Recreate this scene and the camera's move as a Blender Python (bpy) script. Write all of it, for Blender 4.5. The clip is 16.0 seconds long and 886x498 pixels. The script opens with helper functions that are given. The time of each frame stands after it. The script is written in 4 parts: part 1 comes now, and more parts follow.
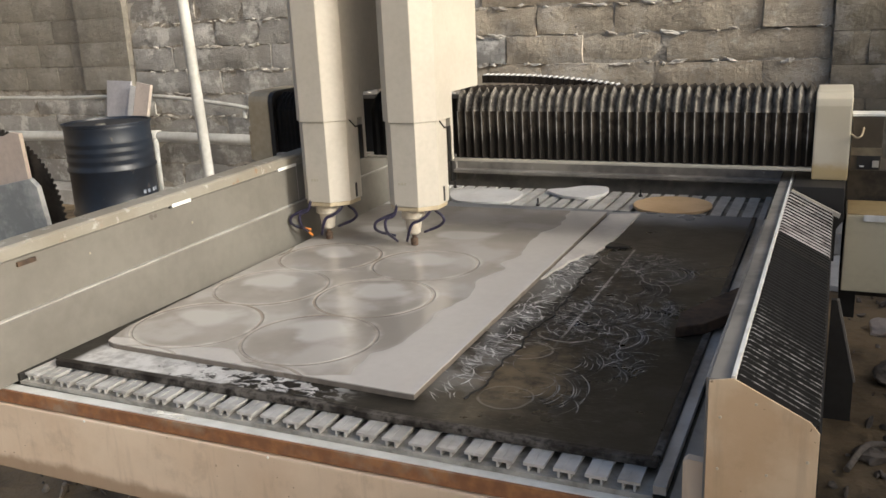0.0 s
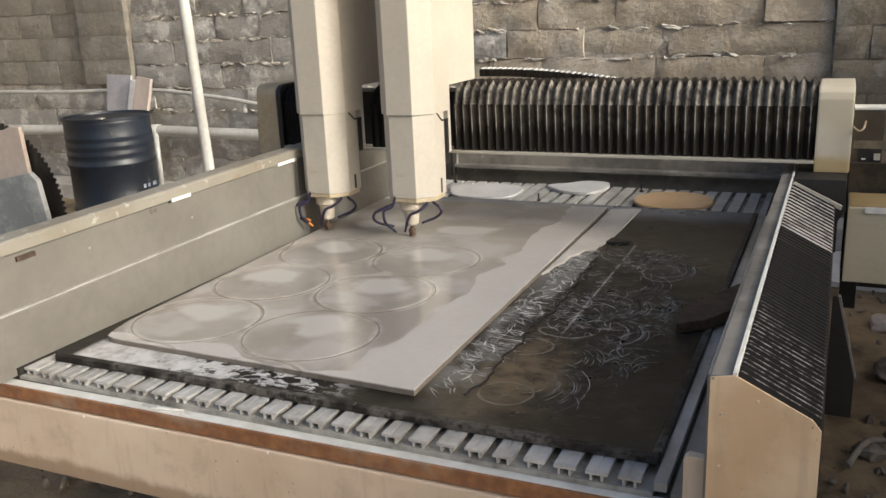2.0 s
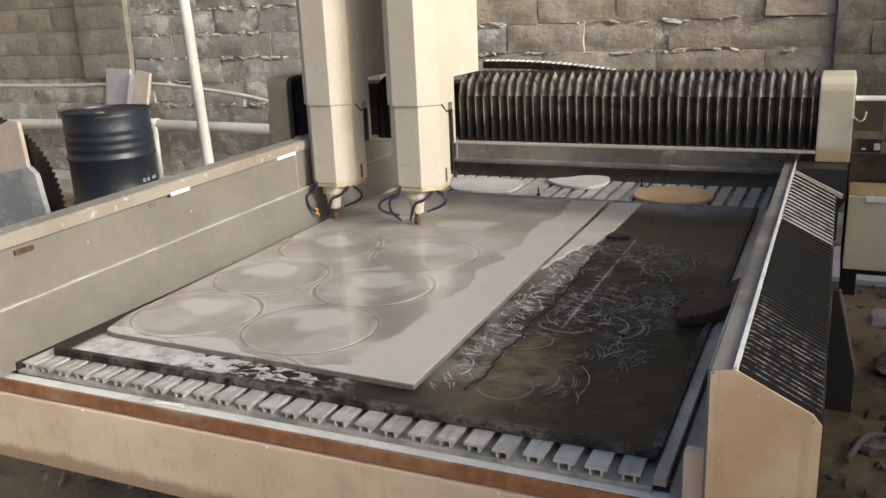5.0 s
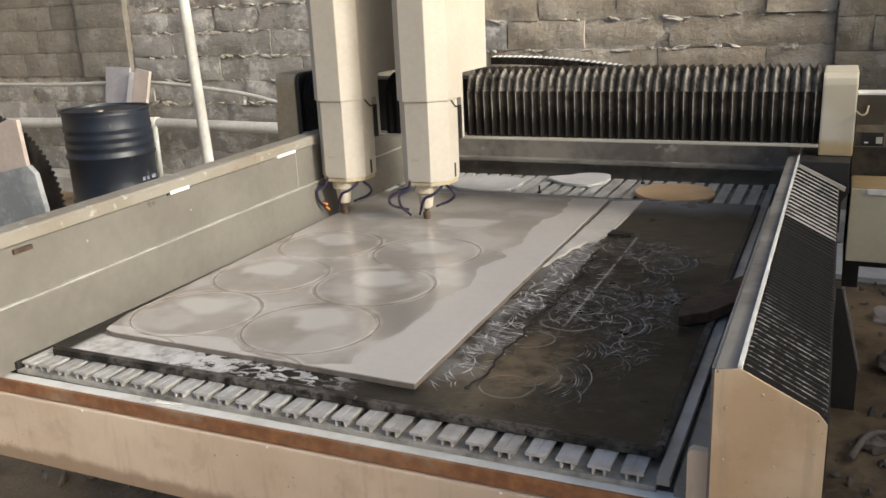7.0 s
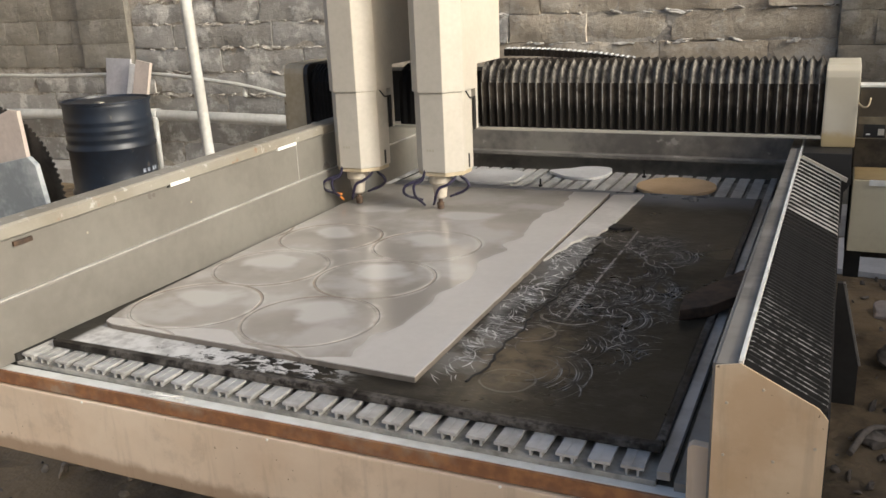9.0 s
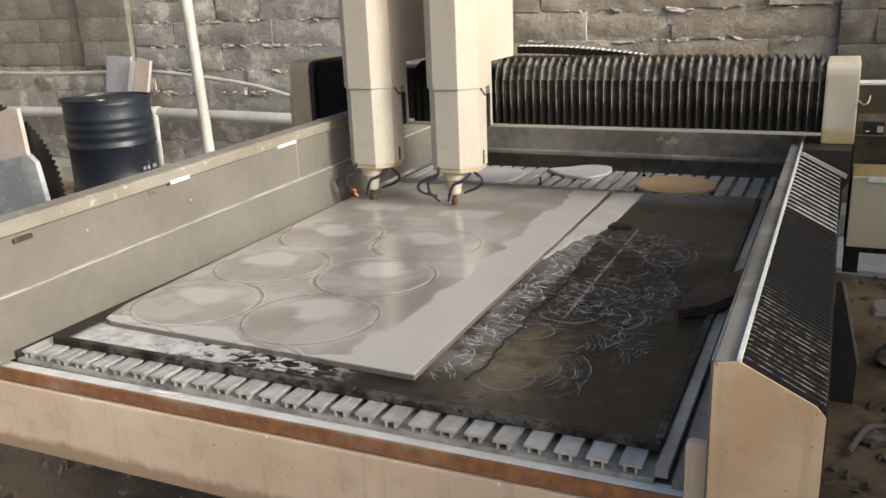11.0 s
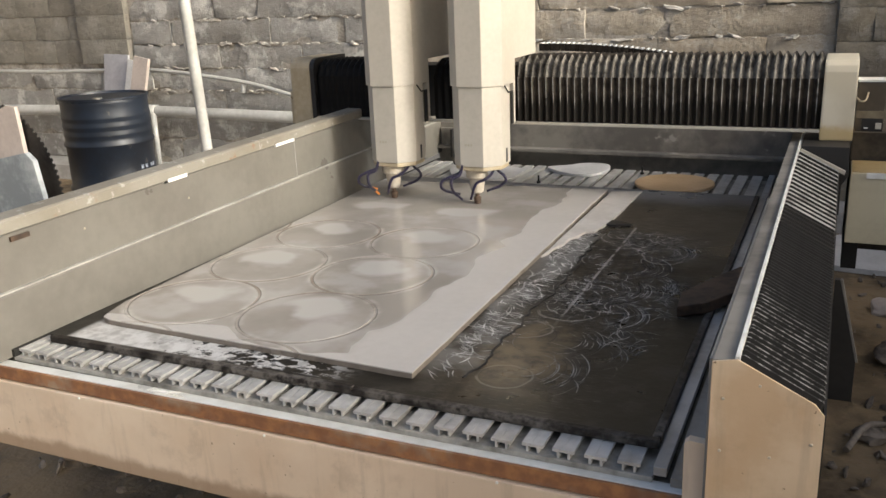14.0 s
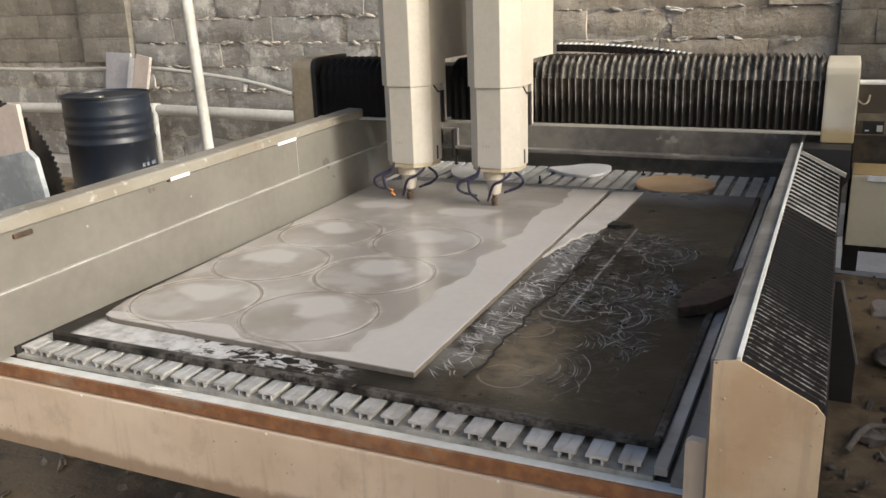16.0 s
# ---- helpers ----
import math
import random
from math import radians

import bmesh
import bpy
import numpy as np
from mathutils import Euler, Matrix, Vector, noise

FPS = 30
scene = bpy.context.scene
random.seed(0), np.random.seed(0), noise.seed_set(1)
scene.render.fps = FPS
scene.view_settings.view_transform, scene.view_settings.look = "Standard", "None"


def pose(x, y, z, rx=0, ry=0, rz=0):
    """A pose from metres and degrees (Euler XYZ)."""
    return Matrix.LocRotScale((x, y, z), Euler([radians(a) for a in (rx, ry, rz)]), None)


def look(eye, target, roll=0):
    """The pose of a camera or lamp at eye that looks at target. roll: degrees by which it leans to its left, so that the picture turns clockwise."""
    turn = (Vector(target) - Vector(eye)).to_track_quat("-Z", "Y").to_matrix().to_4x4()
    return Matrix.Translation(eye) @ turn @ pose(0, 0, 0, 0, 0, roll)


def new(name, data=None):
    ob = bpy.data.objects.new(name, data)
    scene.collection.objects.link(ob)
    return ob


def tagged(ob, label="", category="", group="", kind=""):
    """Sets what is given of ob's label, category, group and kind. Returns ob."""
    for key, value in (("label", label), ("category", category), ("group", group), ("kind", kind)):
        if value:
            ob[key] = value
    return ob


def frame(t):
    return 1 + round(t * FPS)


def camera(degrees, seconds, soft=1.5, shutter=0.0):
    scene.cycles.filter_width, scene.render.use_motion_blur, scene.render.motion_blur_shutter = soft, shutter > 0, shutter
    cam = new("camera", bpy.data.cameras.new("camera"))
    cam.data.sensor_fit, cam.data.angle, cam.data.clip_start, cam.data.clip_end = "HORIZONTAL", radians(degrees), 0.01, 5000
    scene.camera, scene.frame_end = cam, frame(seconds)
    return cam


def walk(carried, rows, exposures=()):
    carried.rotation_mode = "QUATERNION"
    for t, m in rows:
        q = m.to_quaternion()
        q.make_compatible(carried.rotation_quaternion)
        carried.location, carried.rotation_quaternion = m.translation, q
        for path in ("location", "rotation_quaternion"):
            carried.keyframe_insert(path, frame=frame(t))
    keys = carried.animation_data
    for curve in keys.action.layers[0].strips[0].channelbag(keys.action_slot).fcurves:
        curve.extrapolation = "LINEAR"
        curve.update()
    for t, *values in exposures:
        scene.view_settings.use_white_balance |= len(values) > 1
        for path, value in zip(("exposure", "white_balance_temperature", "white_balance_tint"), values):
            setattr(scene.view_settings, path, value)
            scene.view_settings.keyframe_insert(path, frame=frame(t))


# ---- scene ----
cam = camera(54.4, 16.0)
PATH = [
    (0, (1.754, -1.371, 1.47), (0.943, 0.38, 0.945), -2.6),
    (0.5, (1.754, -1.369, 1.471), (0.943, 0.382, 0.944), -2.6),
    (1, (1.752, -1.368, 1.469), (0.942, 0.382, 0.938), -2.6),
    (1.5, (1.751, -1.369, 1.47), (0.941, 0.381, 0.937), -2.5),
    (2, (1.751, -1.365, 1.47), (0.94, 0.383, 0.933), -2.5),
    (2.5, (1.75, -1.362, 1.468), (0.939, 0.384, 0.925), -2.5),
    (3, (1.75, -1.364, 1.467), (0.941, 0.382, 0.922), -2.5),
    (3.5, (1.75, -1.363, 1.467), (0.94, 0.382, 0.92), -2.5),
    (4, (1.751, -1.364, 1.467), (0.941, 0.381, 0.919), -2.4),
    (6.5, (1.744, -1.351, 1.466), (0.935, 0.392, 0.915), -2.6),
    (7, (1.743, -1.35, 1.464), (0.933, 0.393, 0.911), -2.6),
    (7.5, (1.744, -1.348, 1.465), (0.933, 0.394, 0.908), -2.6),
    (8, (1.743, -1.349, 1.463), (0.932, 0.391, 0.902), -2.5),
    (8.5, (1.741, -1.349, 1.464), (0.931, 0.39, 0.898), -2.5),
    (9, (1.741, -1.346, 1.464), (0.931, 0.392, 0.895), -2.4),
    (11.5, (1.744, -1.348, 1.463), (0.934, 0.389, 0.89), -2.3),
    (12, (1.743, -1.346, 1.461), (0.933, 0.39, 0.888), -2.4),
    (12.5, (1.743, -1.347, 1.463), (0.93, 0.388, 0.889), -2.4),
    (13, (1.743, -1.344, 1.462), (0.932, 0.391, 0.888), -2.4),
    (13.5, (1.742, -1.342, 1.461), (0.932, 0.393, 0.885), -2.4),
    (14, (1.743, -1.345, 1.462), (0.937, 0.392, 0.886), -2.3),
    (14.5, (1.742, -1.343, 1.461), (0.935, 0.394, 0.885), -2.3),
    (15, (1.742, -1.343, 1.46), (0.934, 0.393, 0.884), -2.2),
    (15.5, (1.742, -1.349, 1.462), (0.935, 0.388, 0.886), -2.1),
    (16, (1.741, -1.352, 1.463), (0.935, 0.385, 0.887), -2.0),
]
walk(cam, [(t, look(eye, target, roll)) for t, eye, target, roll in PATH], exposures=[(0, 0.75, 6280, 6), (3, 0.83, 6280, 6), (9, 0.83, 6280, 6), (12, 0.9, 6280, 6), (16, 0.9, 6280, 6)])

# ---- world and light ----
world = bpy.data.worlds.new("sky")
scene.world = world
world.use_nodes = True
wn = world.node_tree.nodes
sky = wn.new("ShaderNodeTexSky")
sky.sky_type = "NISHITA"
sky.sun_disc = False
SUN_FROM = Vector((1.0, -0.18, 0.39)).normalized()
sky.sun_elevation = math.asin(SUN_FROM.z)
sky.sun_rotation = math.atan2(SUN_FROM.x, SUN_FROM.y)
sky.air_density, sky.dust_density, sky.ozone_density = 0.7, 7.0, 0.5
wn["Background"].inputs["Strength"].default_value = 0.15
world.node_tree.links.new(sky.outputs[0], wn["Background"].inputs["Color"])
sun = new("sun", bpy.data.lights.new("sun", "SUN"))
sun.data.energy, sun.data.angle, sun.data.color = 1.4, radians(9), (1.0, 0.995, 0.985)
sun.matrix_world = look(SUN_FROM * 10, (0, 0, 0))


# ---- materials ----
class Shade:
    """A node material, built by short calls."""

    def __init__(self, name, rough=0.6, metal=0.0, own=False):
        self.m = bpy.data.materials.new(name)
        self.m.use_nodes = True
        self.n, self.l = self.m.node_tree.nodes, self.m.node_tree.links
        self.b = self.n["Principled BSDF"]
        self.b.inputs["Roughness"].default_value = rough
        self.b.inputs["Metallic"].default_value = metal
        self.co = self.n.new("ShaderNodeTexCoord").outputs["Object"]
        if own:  # each copy of a piece takes its own stretch of the grain
            far = self.n.new("ShaderNodeVectorMath")
            far.operation = "MULTIPLY_ADD"
            self.l.new(self.rand(), far.inputs[0])
            far.inputs[1].default_value = (37.0, 71.0, 19.0)
            self.l.new(self.co, far.inputs[2])
            self.co = far.outputs[0]
        xyz = self.n.new("ShaderNodeSeparateXYZ")
        self.l.new(self.co, xyz.inputs[0])
        self.x, self.y, self.z = xyz.outputs

    def put(self, socket, value):
        if isinstance(value, (int, float)):
            socket.default_value = value
        elif isinstance(value, tuple):
            socket.default_value = (*value, 1) if len(value) == 3 and len(socket.default_value) == 4 else value
        else:
            self.l.new(value, socket)

    def math(self, op, a, b=0.0, clamp=False):
        k = self.n.new("ShaderNodeMath")
        k.operation, k.use_clamp = op, clamp
        self.put(k.inputs[0], a)
        self.put(k.inputs[1], b)
        return k.outputs[0]

    def noise(self, scale, detail=5.0, rough=0.55, stretch=None, warp=0.0, turn=0.0):
        k = self.n.new("ShaderNodeTexNoise")
        k.inputs["Scale"].default_value, k.inputs["Detail"].default_value, k.inputs["Roughness"].default_value = scale, detail, rough
        k.inputs["Distortion"].default_value = warp
        v = self.co
        if stretch:
            mp = self.n.new("ShaderNodeMapping")
            mp.inputs["Scale"].default_value = stretch
            mp.inputs["Rotation"].default_value = (0, 0, radians(turn))
            self.l.new(v, mp.inputs["Vector"])
            v = mp.outputs[0]
        self.l.new(v, k.inputs["Vector"])
        return k.outputs[0]

    def step(self, v, lo, hi):
        """0 below lo, 1 above hi, smooth between; lo above hi turns it round."""
        k = self.n.new("ShaderNodeMapRange")
        k.interpolation_type = "SMOOTHSTEP"
        self.put(k.inputs["Value"], v)
        if lo < hi:
            a, b, c, d = lo, hi, 0.0, 1.0
        else:
            a, b, c, d = hi, lo, 1.0, 0.0
        for i, x in zip(("From Min", "From Max", "To Min", "To Max"), (a, b, c, d)):
            k.inputs[i].default_value = x
        return k.outputs[0]

    def mix(self, f, a, b):
        k = self.n.new("ShaderNodeMix")
        k.data_type = "RGBA"
        self.put(k.inputs[0], f)
        self.put(k.inputs[6], a)
        self.put(k.inputs[7], b)
        return k.outputs[2]

    def rand(self):
        return self.n.new("ShaderNodeObjectInfo").outputs["Random"]

    def done(self, colour, bump=None, depth=0.001, rough=None, strength=0.7):
        self.put(self.b.inputs["Base Color"], colour)
        if rough is not None:
            self.put(self.b.inputs["Roughness"], rough)
        if bump is not None:
            k = self.n.new("ShaderNodeBump")
            k.inputs["Strength"].default_value, k.inputs["Distance"].default_value = strength, depth
            self.l.new(bump, k.inputs["Height"])
            self.l.new(k.outputs[0], self.b.inputs["Normal"])
        return self.m


def plain(name, light, dark, rough=0.6, metal=0.0, spread=3.0, grain=40.0, bump=0.0005, speck=None, own=False):
    """Broad stains and fine grain between two colours; specks of a third."""
    s = Shade(name, rough, metal, own)
    broad, fine = s.noise(spread, 6), s.noise(grain, 6)
    f = s.step(s.math("ADD", s.math("MULTIPLY", broad, 0.7), s.math("MULTIPLY", fine, 0.3)), 0.36, 0.62)
    c = s.mix(f, dark, light)
    if speck:
        c = s.mix(s.step(s.noise(grain * 0.5, 3), 0.66, 0.72), c, speck)
    return s.done(c, fine, bump, s.math("ADD", s.math("MULTIPLY", broad, 0.25), rough - 0.12))


CREAM = plain("cream paint", (0.485, 0.447, 0.378), (0.425, 0.39, 0.324), 0.42, 0, 4, 60, 0.0002)
TAN = plain("speckled tan paint", (0.50, 0.42, 0.29), (0.40, 0.32, 0.20), 0.5, 0, 5, 50, 0.0004, (0.25, 0.17, 0.09))
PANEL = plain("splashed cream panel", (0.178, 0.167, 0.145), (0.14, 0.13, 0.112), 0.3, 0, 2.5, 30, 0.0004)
GREY = plain("slurry grey panel", (0.26, 0.24, 0.21), (0.12, 0.11, 0.10), 0.6, 0, 4, 22, 0.001, (0.33, 0.31, 0.28))
SKIN = plain("dull steel skin", (0.36, 0.34, 0.31), (0.24, 0.225, 0.2), 0.45, 0.2, 4, 40, 0.0005)
STEEL = plain("wet aluminium", (0.60, 0.59, 0.57), (0.38, 0.37, 0.35), 0.34, 0.25, 6, 40, 0.0003, None, True)
FLANGE = plain("wet galvanised flange", (0.78, 0.775, 0.74), (0.58, 0.57, 0.53), 0.3, 0.1, 5, 30, 0.0004)
BLACK = plain("black paint", (0.022, 0.02, 0.018), (0.012, 0.011, 0.01), 0.5, 0, 5, 40, 0.0004)
HOSE = plain("dark violet hose", (0.026, 0.02, 0.05), (0.012, 0.01, 0.022), 0.35, 0, 20, 80, 0.0002)
ORANGE = plain("orange plastic", (0.75, 0.28, 0.04), (0.55, 0.18, 0.03), 0.4, 0, 20, 80, 0.0002)
CHROME = plain("worn steel", (0.55, 0.52, 0.47), (0.35, 0.32, 0.28), 0.35, 0.8, 15, 80, 0.0002)
SPINDLE = plain("cream spindle housing", (0.62, 0.56, 0.46), (0.45, 0.38, 0.28), 0.4, 0.2, 12, 60, 0.0002)
RUST_TOOL = plain("rusty bit", (0.20, 0.14, 0.10), (0.10, 0.065, 0.045), 0.5, 0.5, 30, 90, 0.0003)
COVER_BLACK = plain("black cover leaf", (0.012, 0.011, 0.010), (0.006, 0.0055, 0.005), 0.6, 0, 8, 60, 0.0004)
COVER_BLACK.node_tree.nodes["Principled BSDF"].inputs["Specular IOR Level"].default_value = 0.12


def streaked_edge(own):
    """Fold edges: black, with dust and reflections painted as pale streaks."""
    s = Shade("pale streaked cover edge", 0.3 if own else 0.5, 0.0, own)
    s.b.inputs["Specular IOR Level"].default_value = 0.5 if own else 0.2
    if own:
        f = s.math("MULTIPLY", s.step(s.noise(9, 4), 0.26, 0.5), s.step(s.noise(40, 5), 0.25, 0.55))
        return s.done(s.mix(f, (0.03, 0.028, 0.026), (0.46, 0.45, 0.435)), s.noise(60, 4), 0.0006)
    # fixed pleats share one smear, thick near the end plate and gone further along
    s.co = s.n.new("ShaderNodeNewGeometry").outputs["Position"]
    xyz = s.n.new("ShaderNodeSeparateXYZ")
    s.l.new(s.co, xyz.inputs[0])
    edge = s.math("ADD", xyz.outputs[1], s.math("MULTIPLY", s.math("SUBTRACT", s.noise(7, 4), 0.5), 0.45))
    edge = s.math("ADD", edge, s.math("MULTIPLY", s.math("SUBTRACT", xyz.outputs[0], 1.7), 0.8))
    f = s.math("MULTIPLY", s.step(edge, 0.34, 0.06), s.step(s.noise(45, 6, 0.7, (1, 0.6, 1)), 0.42, 0.64))
    return s.done(s.mix(f, (0.009, 0.0085, 0.008), (0.26, 0.255, 0.245)), s.noise(60, 4), 0.0006)


COVER_STREAK, COVER_SMEAR = streaked_edge(True), streaked_edge(False)
WHITE = plain("white tag", (0.85, 0.84, 0.80), (0.7, 0.68, 0.62), 0.4, 0, 20, 60, 0.0002)
INK = plain("faded print", (0.42, 0.38, 0.30), (0.34, 0.30, 0.23), 0.6, 0, 20, 60, 0.0001)
PRINT = plain("pale print", (0.30, 0.33, 0.38), (0.12, 0.14, 0.18), 0.6, 0, 30, 60, 0.0001)
STRIP = plain("dry pale stone", (0.55, 0.523, 0.49), (0.44, 0.415, 0.385), 0.5, 0, 5, 45, 0.0006)
OCHRE = plain("ochre stone", (0.58, 0.41, 0.24), (0.50, 0.34, 0.18), 0.65, 0, 6, 60, 0.0006)
OFFCUT = plain("grey white stone", (0.62, 0.61, 0.60), (0.50, 0.49, 0.48), 0.5, 0, 5, 60, 0.0006)
PINK = plain("pinkish stone offcut", (0.56, 0.48, 0.42), (0.45, 0.38, 0.33), 0.7, 0, 4, 40, 0.001)
BLUISH = plain("bluish grey stone offcut", (0.47, 0.49, 0.49), (0.22, 0.24, 0.25), 0.5, 0, 3.2, 30, 0.001)
WOOD = plain("wet brown timber", (0.105, 0.064, 0.038), (0.035, 0.022, 0.014), 0.75, 0, 8, 50, 0.002)
def mark(name, lo, hi):
    """Dust in scratches, each one its own tone."""
    s = Shade(name, 0.8)
    island = s.n.new("ShaderNodeNewGeometry").outputs["Random Per Island"]
    return s.done(s.mix(s.math("MULTIPLY", island, s.step(s.noise(30, 4), 0.3, 0.6)), lo, hi))


MARK_DIM, MARK_PALE = mark("grey scratch dust", (0.03, 0.026, 0.021), (0.48, 0.465, 0.435)), mark("white scratch dust", (0.17, 0.165, 0.155), (0.80, 0.79, 0.765))
LILAC = plain("grey lilac board", (0.46, 0.45, 0.47), (0.36, 0.35, 0.37), 0.75, 0, 4, 40, 0.001)
PVC = plain("white pipe", (0.52, 0.515, 0.485), (0.38, 0.372, 0.342), 0.4, 0, 3, 30, 0.0003)
BLADE = plain("blackened saw steel", (0.05, 0.045, 0.04), (0.02, 0.018, 0.016), 0.5, 0.5, 6, 40, 0.0005)
PLINTH = plain("pale concrete", (0.45, 0.43, 0.40), (0.30, 0.28, 0.25), 0.8, 0, 3, 30, 0.003)
RUBBLE = plain("muddy rubble", (0.24, 0.20, 0.16), (0.08, 0.065, 0.05), 0.85, 0, 5, 40, 0.003)
MORTAR = plain("crumbling mortar", (0.46, 0.42, 0.36), (0.18, 0.155, 0.125), 0.95, 0, 6, 40, 0.01)
CRUMB = plain("pale mortar", (0.58, 0.55, 0.50), (0.34, 0.30, 0.25), 0.95, 0, 9, 50, 0.004)
BROWN = plain("dull brown paint", (0.20, 0.165, 0.105), (0.12, 0.095, 0.06), 0.6, 0, 8, 50, 0.0004)
COVER_CREAM = plain("yellowish cream paint", (0.60, 0.54, 0.39), (0.52, 0.46, 0.32), 0.45, 0, 4, 50, 0.0003)
OCHRE_PAINT = plain("muddy ochre paint", (0.36, 0.27, 0.13), (0.25, 0.18, 0.085), 0.6, 0, 6, 40, 0.0006)
MUDDY = plain("muddy black steel", (0.075, 0.06, 0.042), (0.018, 0.015, 0.011), 0.7, 0, 7, 40, 0.001)
SLUDGE = plain("grey green sludge", (0.16, 0.15, 0.125), (0.05, 0.046, 0.036), 0.5, 0, 9, 50, 0.001)
LEDGE = plain("settled grey sludge", (0.36, 0.345, 0.31), (0.13, 0.122, 0.105), 0.45, 0, 9, 50, 0.001)
GLASS_GREY = plain("smoky plastic cover", (0.10, 0.08, 0.055), (0.06, 0.048, 0.033), 0.4, 0, 5, 40, 0.0002)


def rubber(name, dust, own=True):
    """Bellows cloth: black, with dried stone dust."""
    s = Shade(name, 0.5, 0.0, own)
    f = s.math("MULTIPLY", s.step(s.noise(9, 6), 0.36, 0.66), s.step(s.noise(60, 5), 0.3, 0.62))
    c = s.mix(s.math("MULTIPLY", f, dust), (0.012, 0.009, 0.007), (0.26, 0.235, 0.205))
    s.b.inputs["Specular IOR Level"].default_value = 0.2
    return s.done(c, s.noise(70, 4), 0.001, s.math("ADD", s.math("MULTIPLY", f, 0.3), 0.4))


RUBBER, RUBBER_MID = rubber("black bellows cloth", 0.05), rubber("smeared black rubber", 0.55)
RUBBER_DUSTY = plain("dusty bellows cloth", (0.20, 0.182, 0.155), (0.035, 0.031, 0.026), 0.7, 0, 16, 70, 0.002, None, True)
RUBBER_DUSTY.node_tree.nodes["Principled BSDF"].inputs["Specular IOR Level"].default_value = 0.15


def pleat_cloth(name, wet, dusty, low):
    """Cloth that is dark below a ragged line and dusty above it."""
    s = Shade(name, 0.6, 0.0, True)
    z = s.n.new("ShaderNodeSeparateXYZ")
    s.l.new(s.n.new("ShaderNodeTexCoord").outputs["Object"], z.inputs[0])
    line = s.math("ADD", z.outputs[2], s.math("MULTIPLY", s.math("SUBTRACT", s.noise(5, 5), 0.5), 0.12))
    f = s.math("MULTIPLY", s.step(line, low, low + 0.05), s.step(s.noise(40, 5), 0.2, 0.62))
    s.b.inputs["Specular IOR Level"].default_value = 0.15
    return s.done(s.mix(f, wet, dusty), s.noise(60, 4), 0.001)


RUBBER_FILM = pleat_cloth("bellows cloth with a film of dust", (0.010, 0.008, 0.006), (0.055, 0.045, 0.034), 1.03)
RUBBER_EDGE = pleat_cloth("pale pleat edge", (0.05, 0.043, 0.036), (0.38, 0.36, 0.33), 1.01)


def rusty():
    s = Shade("rusty flange lip", 0.75)
    f = s.step(s.noise(7, 6), 0.28, 0.5)
    c = s.mix(f, (0.36, 0.28, 0.20), (0.21, 0.095, 0.045))
    c = s.mix(s.step(s.noise(30, 5), 0.4, 0.7), c, (0.33, 0.15, 0.06))
    return s.done(c, s.noise(50, 5), 0.001)


def stained(name, low, high, blot):
    """Peach-toned dried slurry on paint, with runs and rusty blots."""
    s = Shade(name, 0.6)
    c = s.mix(s.step(s.noise(2.2, 6), 0.35, 0.65), low, high)
    c = s.mix(s.math("MULTIPLY", s.step(s.noise(5, 7, 0.6), 0.5, 0.66), blot), c, (0.46, 0.29, 0.15))
    runs = s.step(s.noise(6, 5, 0.6, (6, 6, 0.7)), 0.52, 0.72)
    c = s.mix(s.math("MULTIPLY", runs, 0.3), c, (0.33, 0.25, 0.175))
    c = s.mix(s.math("MULTIPLY", s.step(s.noise(11, 7, 0.68), 0.54, 0.7), 0.25), c, (0.30, 0.22, 0.15))
    c = s.mix(s.math("MULTIPLY", s.step(s.noise(1.4, 5, 0.6), 0.5, 0.7), 0.2), c, (0.36, 0.31, 0.26))
    c = s.mix(s.math("MULTIPLY", s.step(s.noise(3.3, 7), 0.62, 0.74), 0.7), c, (0.26, 0.15, 0.08))
    splash = s.math("ADD", s.z, s.math("MULTIPLY", s.math("SUBTRACT", s.noise(9, 6, 0.6), 0.5), 0.07))
    c = s.mix(s.math("MULTIPLY", s.step(splash, 0.452, 0.430), 0.65), c, (0.22, 0.13, 0.07))
    c = s.mix(s.step(s.noise(70, 3), 0.70, 0.75), c, (0.2, 0.13, 0.08))
    return s.done(c, s.noise(60, 5), 0.0006)


def chipped():
    """Flaking paint on the lip: cream, bare white crust and rust."""
    s = Shade("chipped paint", 0.6)
    c = s.mix(s.step(s.noise(4, 6), 0.4, 0.6), (0.24, 0.222, 0.185), (0.205, 0.183, 0.145))
    c = s.mix(s.step(s.noise(26, 7, 0.7), 0.58, 0.66), c, (0.38, 0.362, 0.322))
    c = s.mix(s.math("MULTIPLY", s.step(s.noise(9, 6, 0.65), 0.60, 0.68), 0.8), c, (0.22, 0.11, 0.05))
    return s.done(c, s.noise(30, 6), 0.0015)


def post_paint():
    """Cream paint gone yellow, with an ochre run-off stain at the foot."""
    s = Shade("yellowed cream paint", 0.42)
    c = s.mix(s.step(s.noise(5, 6), 0.35, 0.65), (0.54, 0.48, 0.36), (0.63, 0.57, 0.45))
    foot = s.math("ADD", s.z, s.math("MULTIPLY", s.math("SUBTRACT", s.noise(14, 6, 0.6), 0.5), 0.07))
    c = s.mix(s.math("MULTIPLY", s.step(foot, 0.985, 0.955), 0.8), c, (0.46, 0.33, 0.14))
    return s.done(c, s.noise(60, 4), 0.0003)


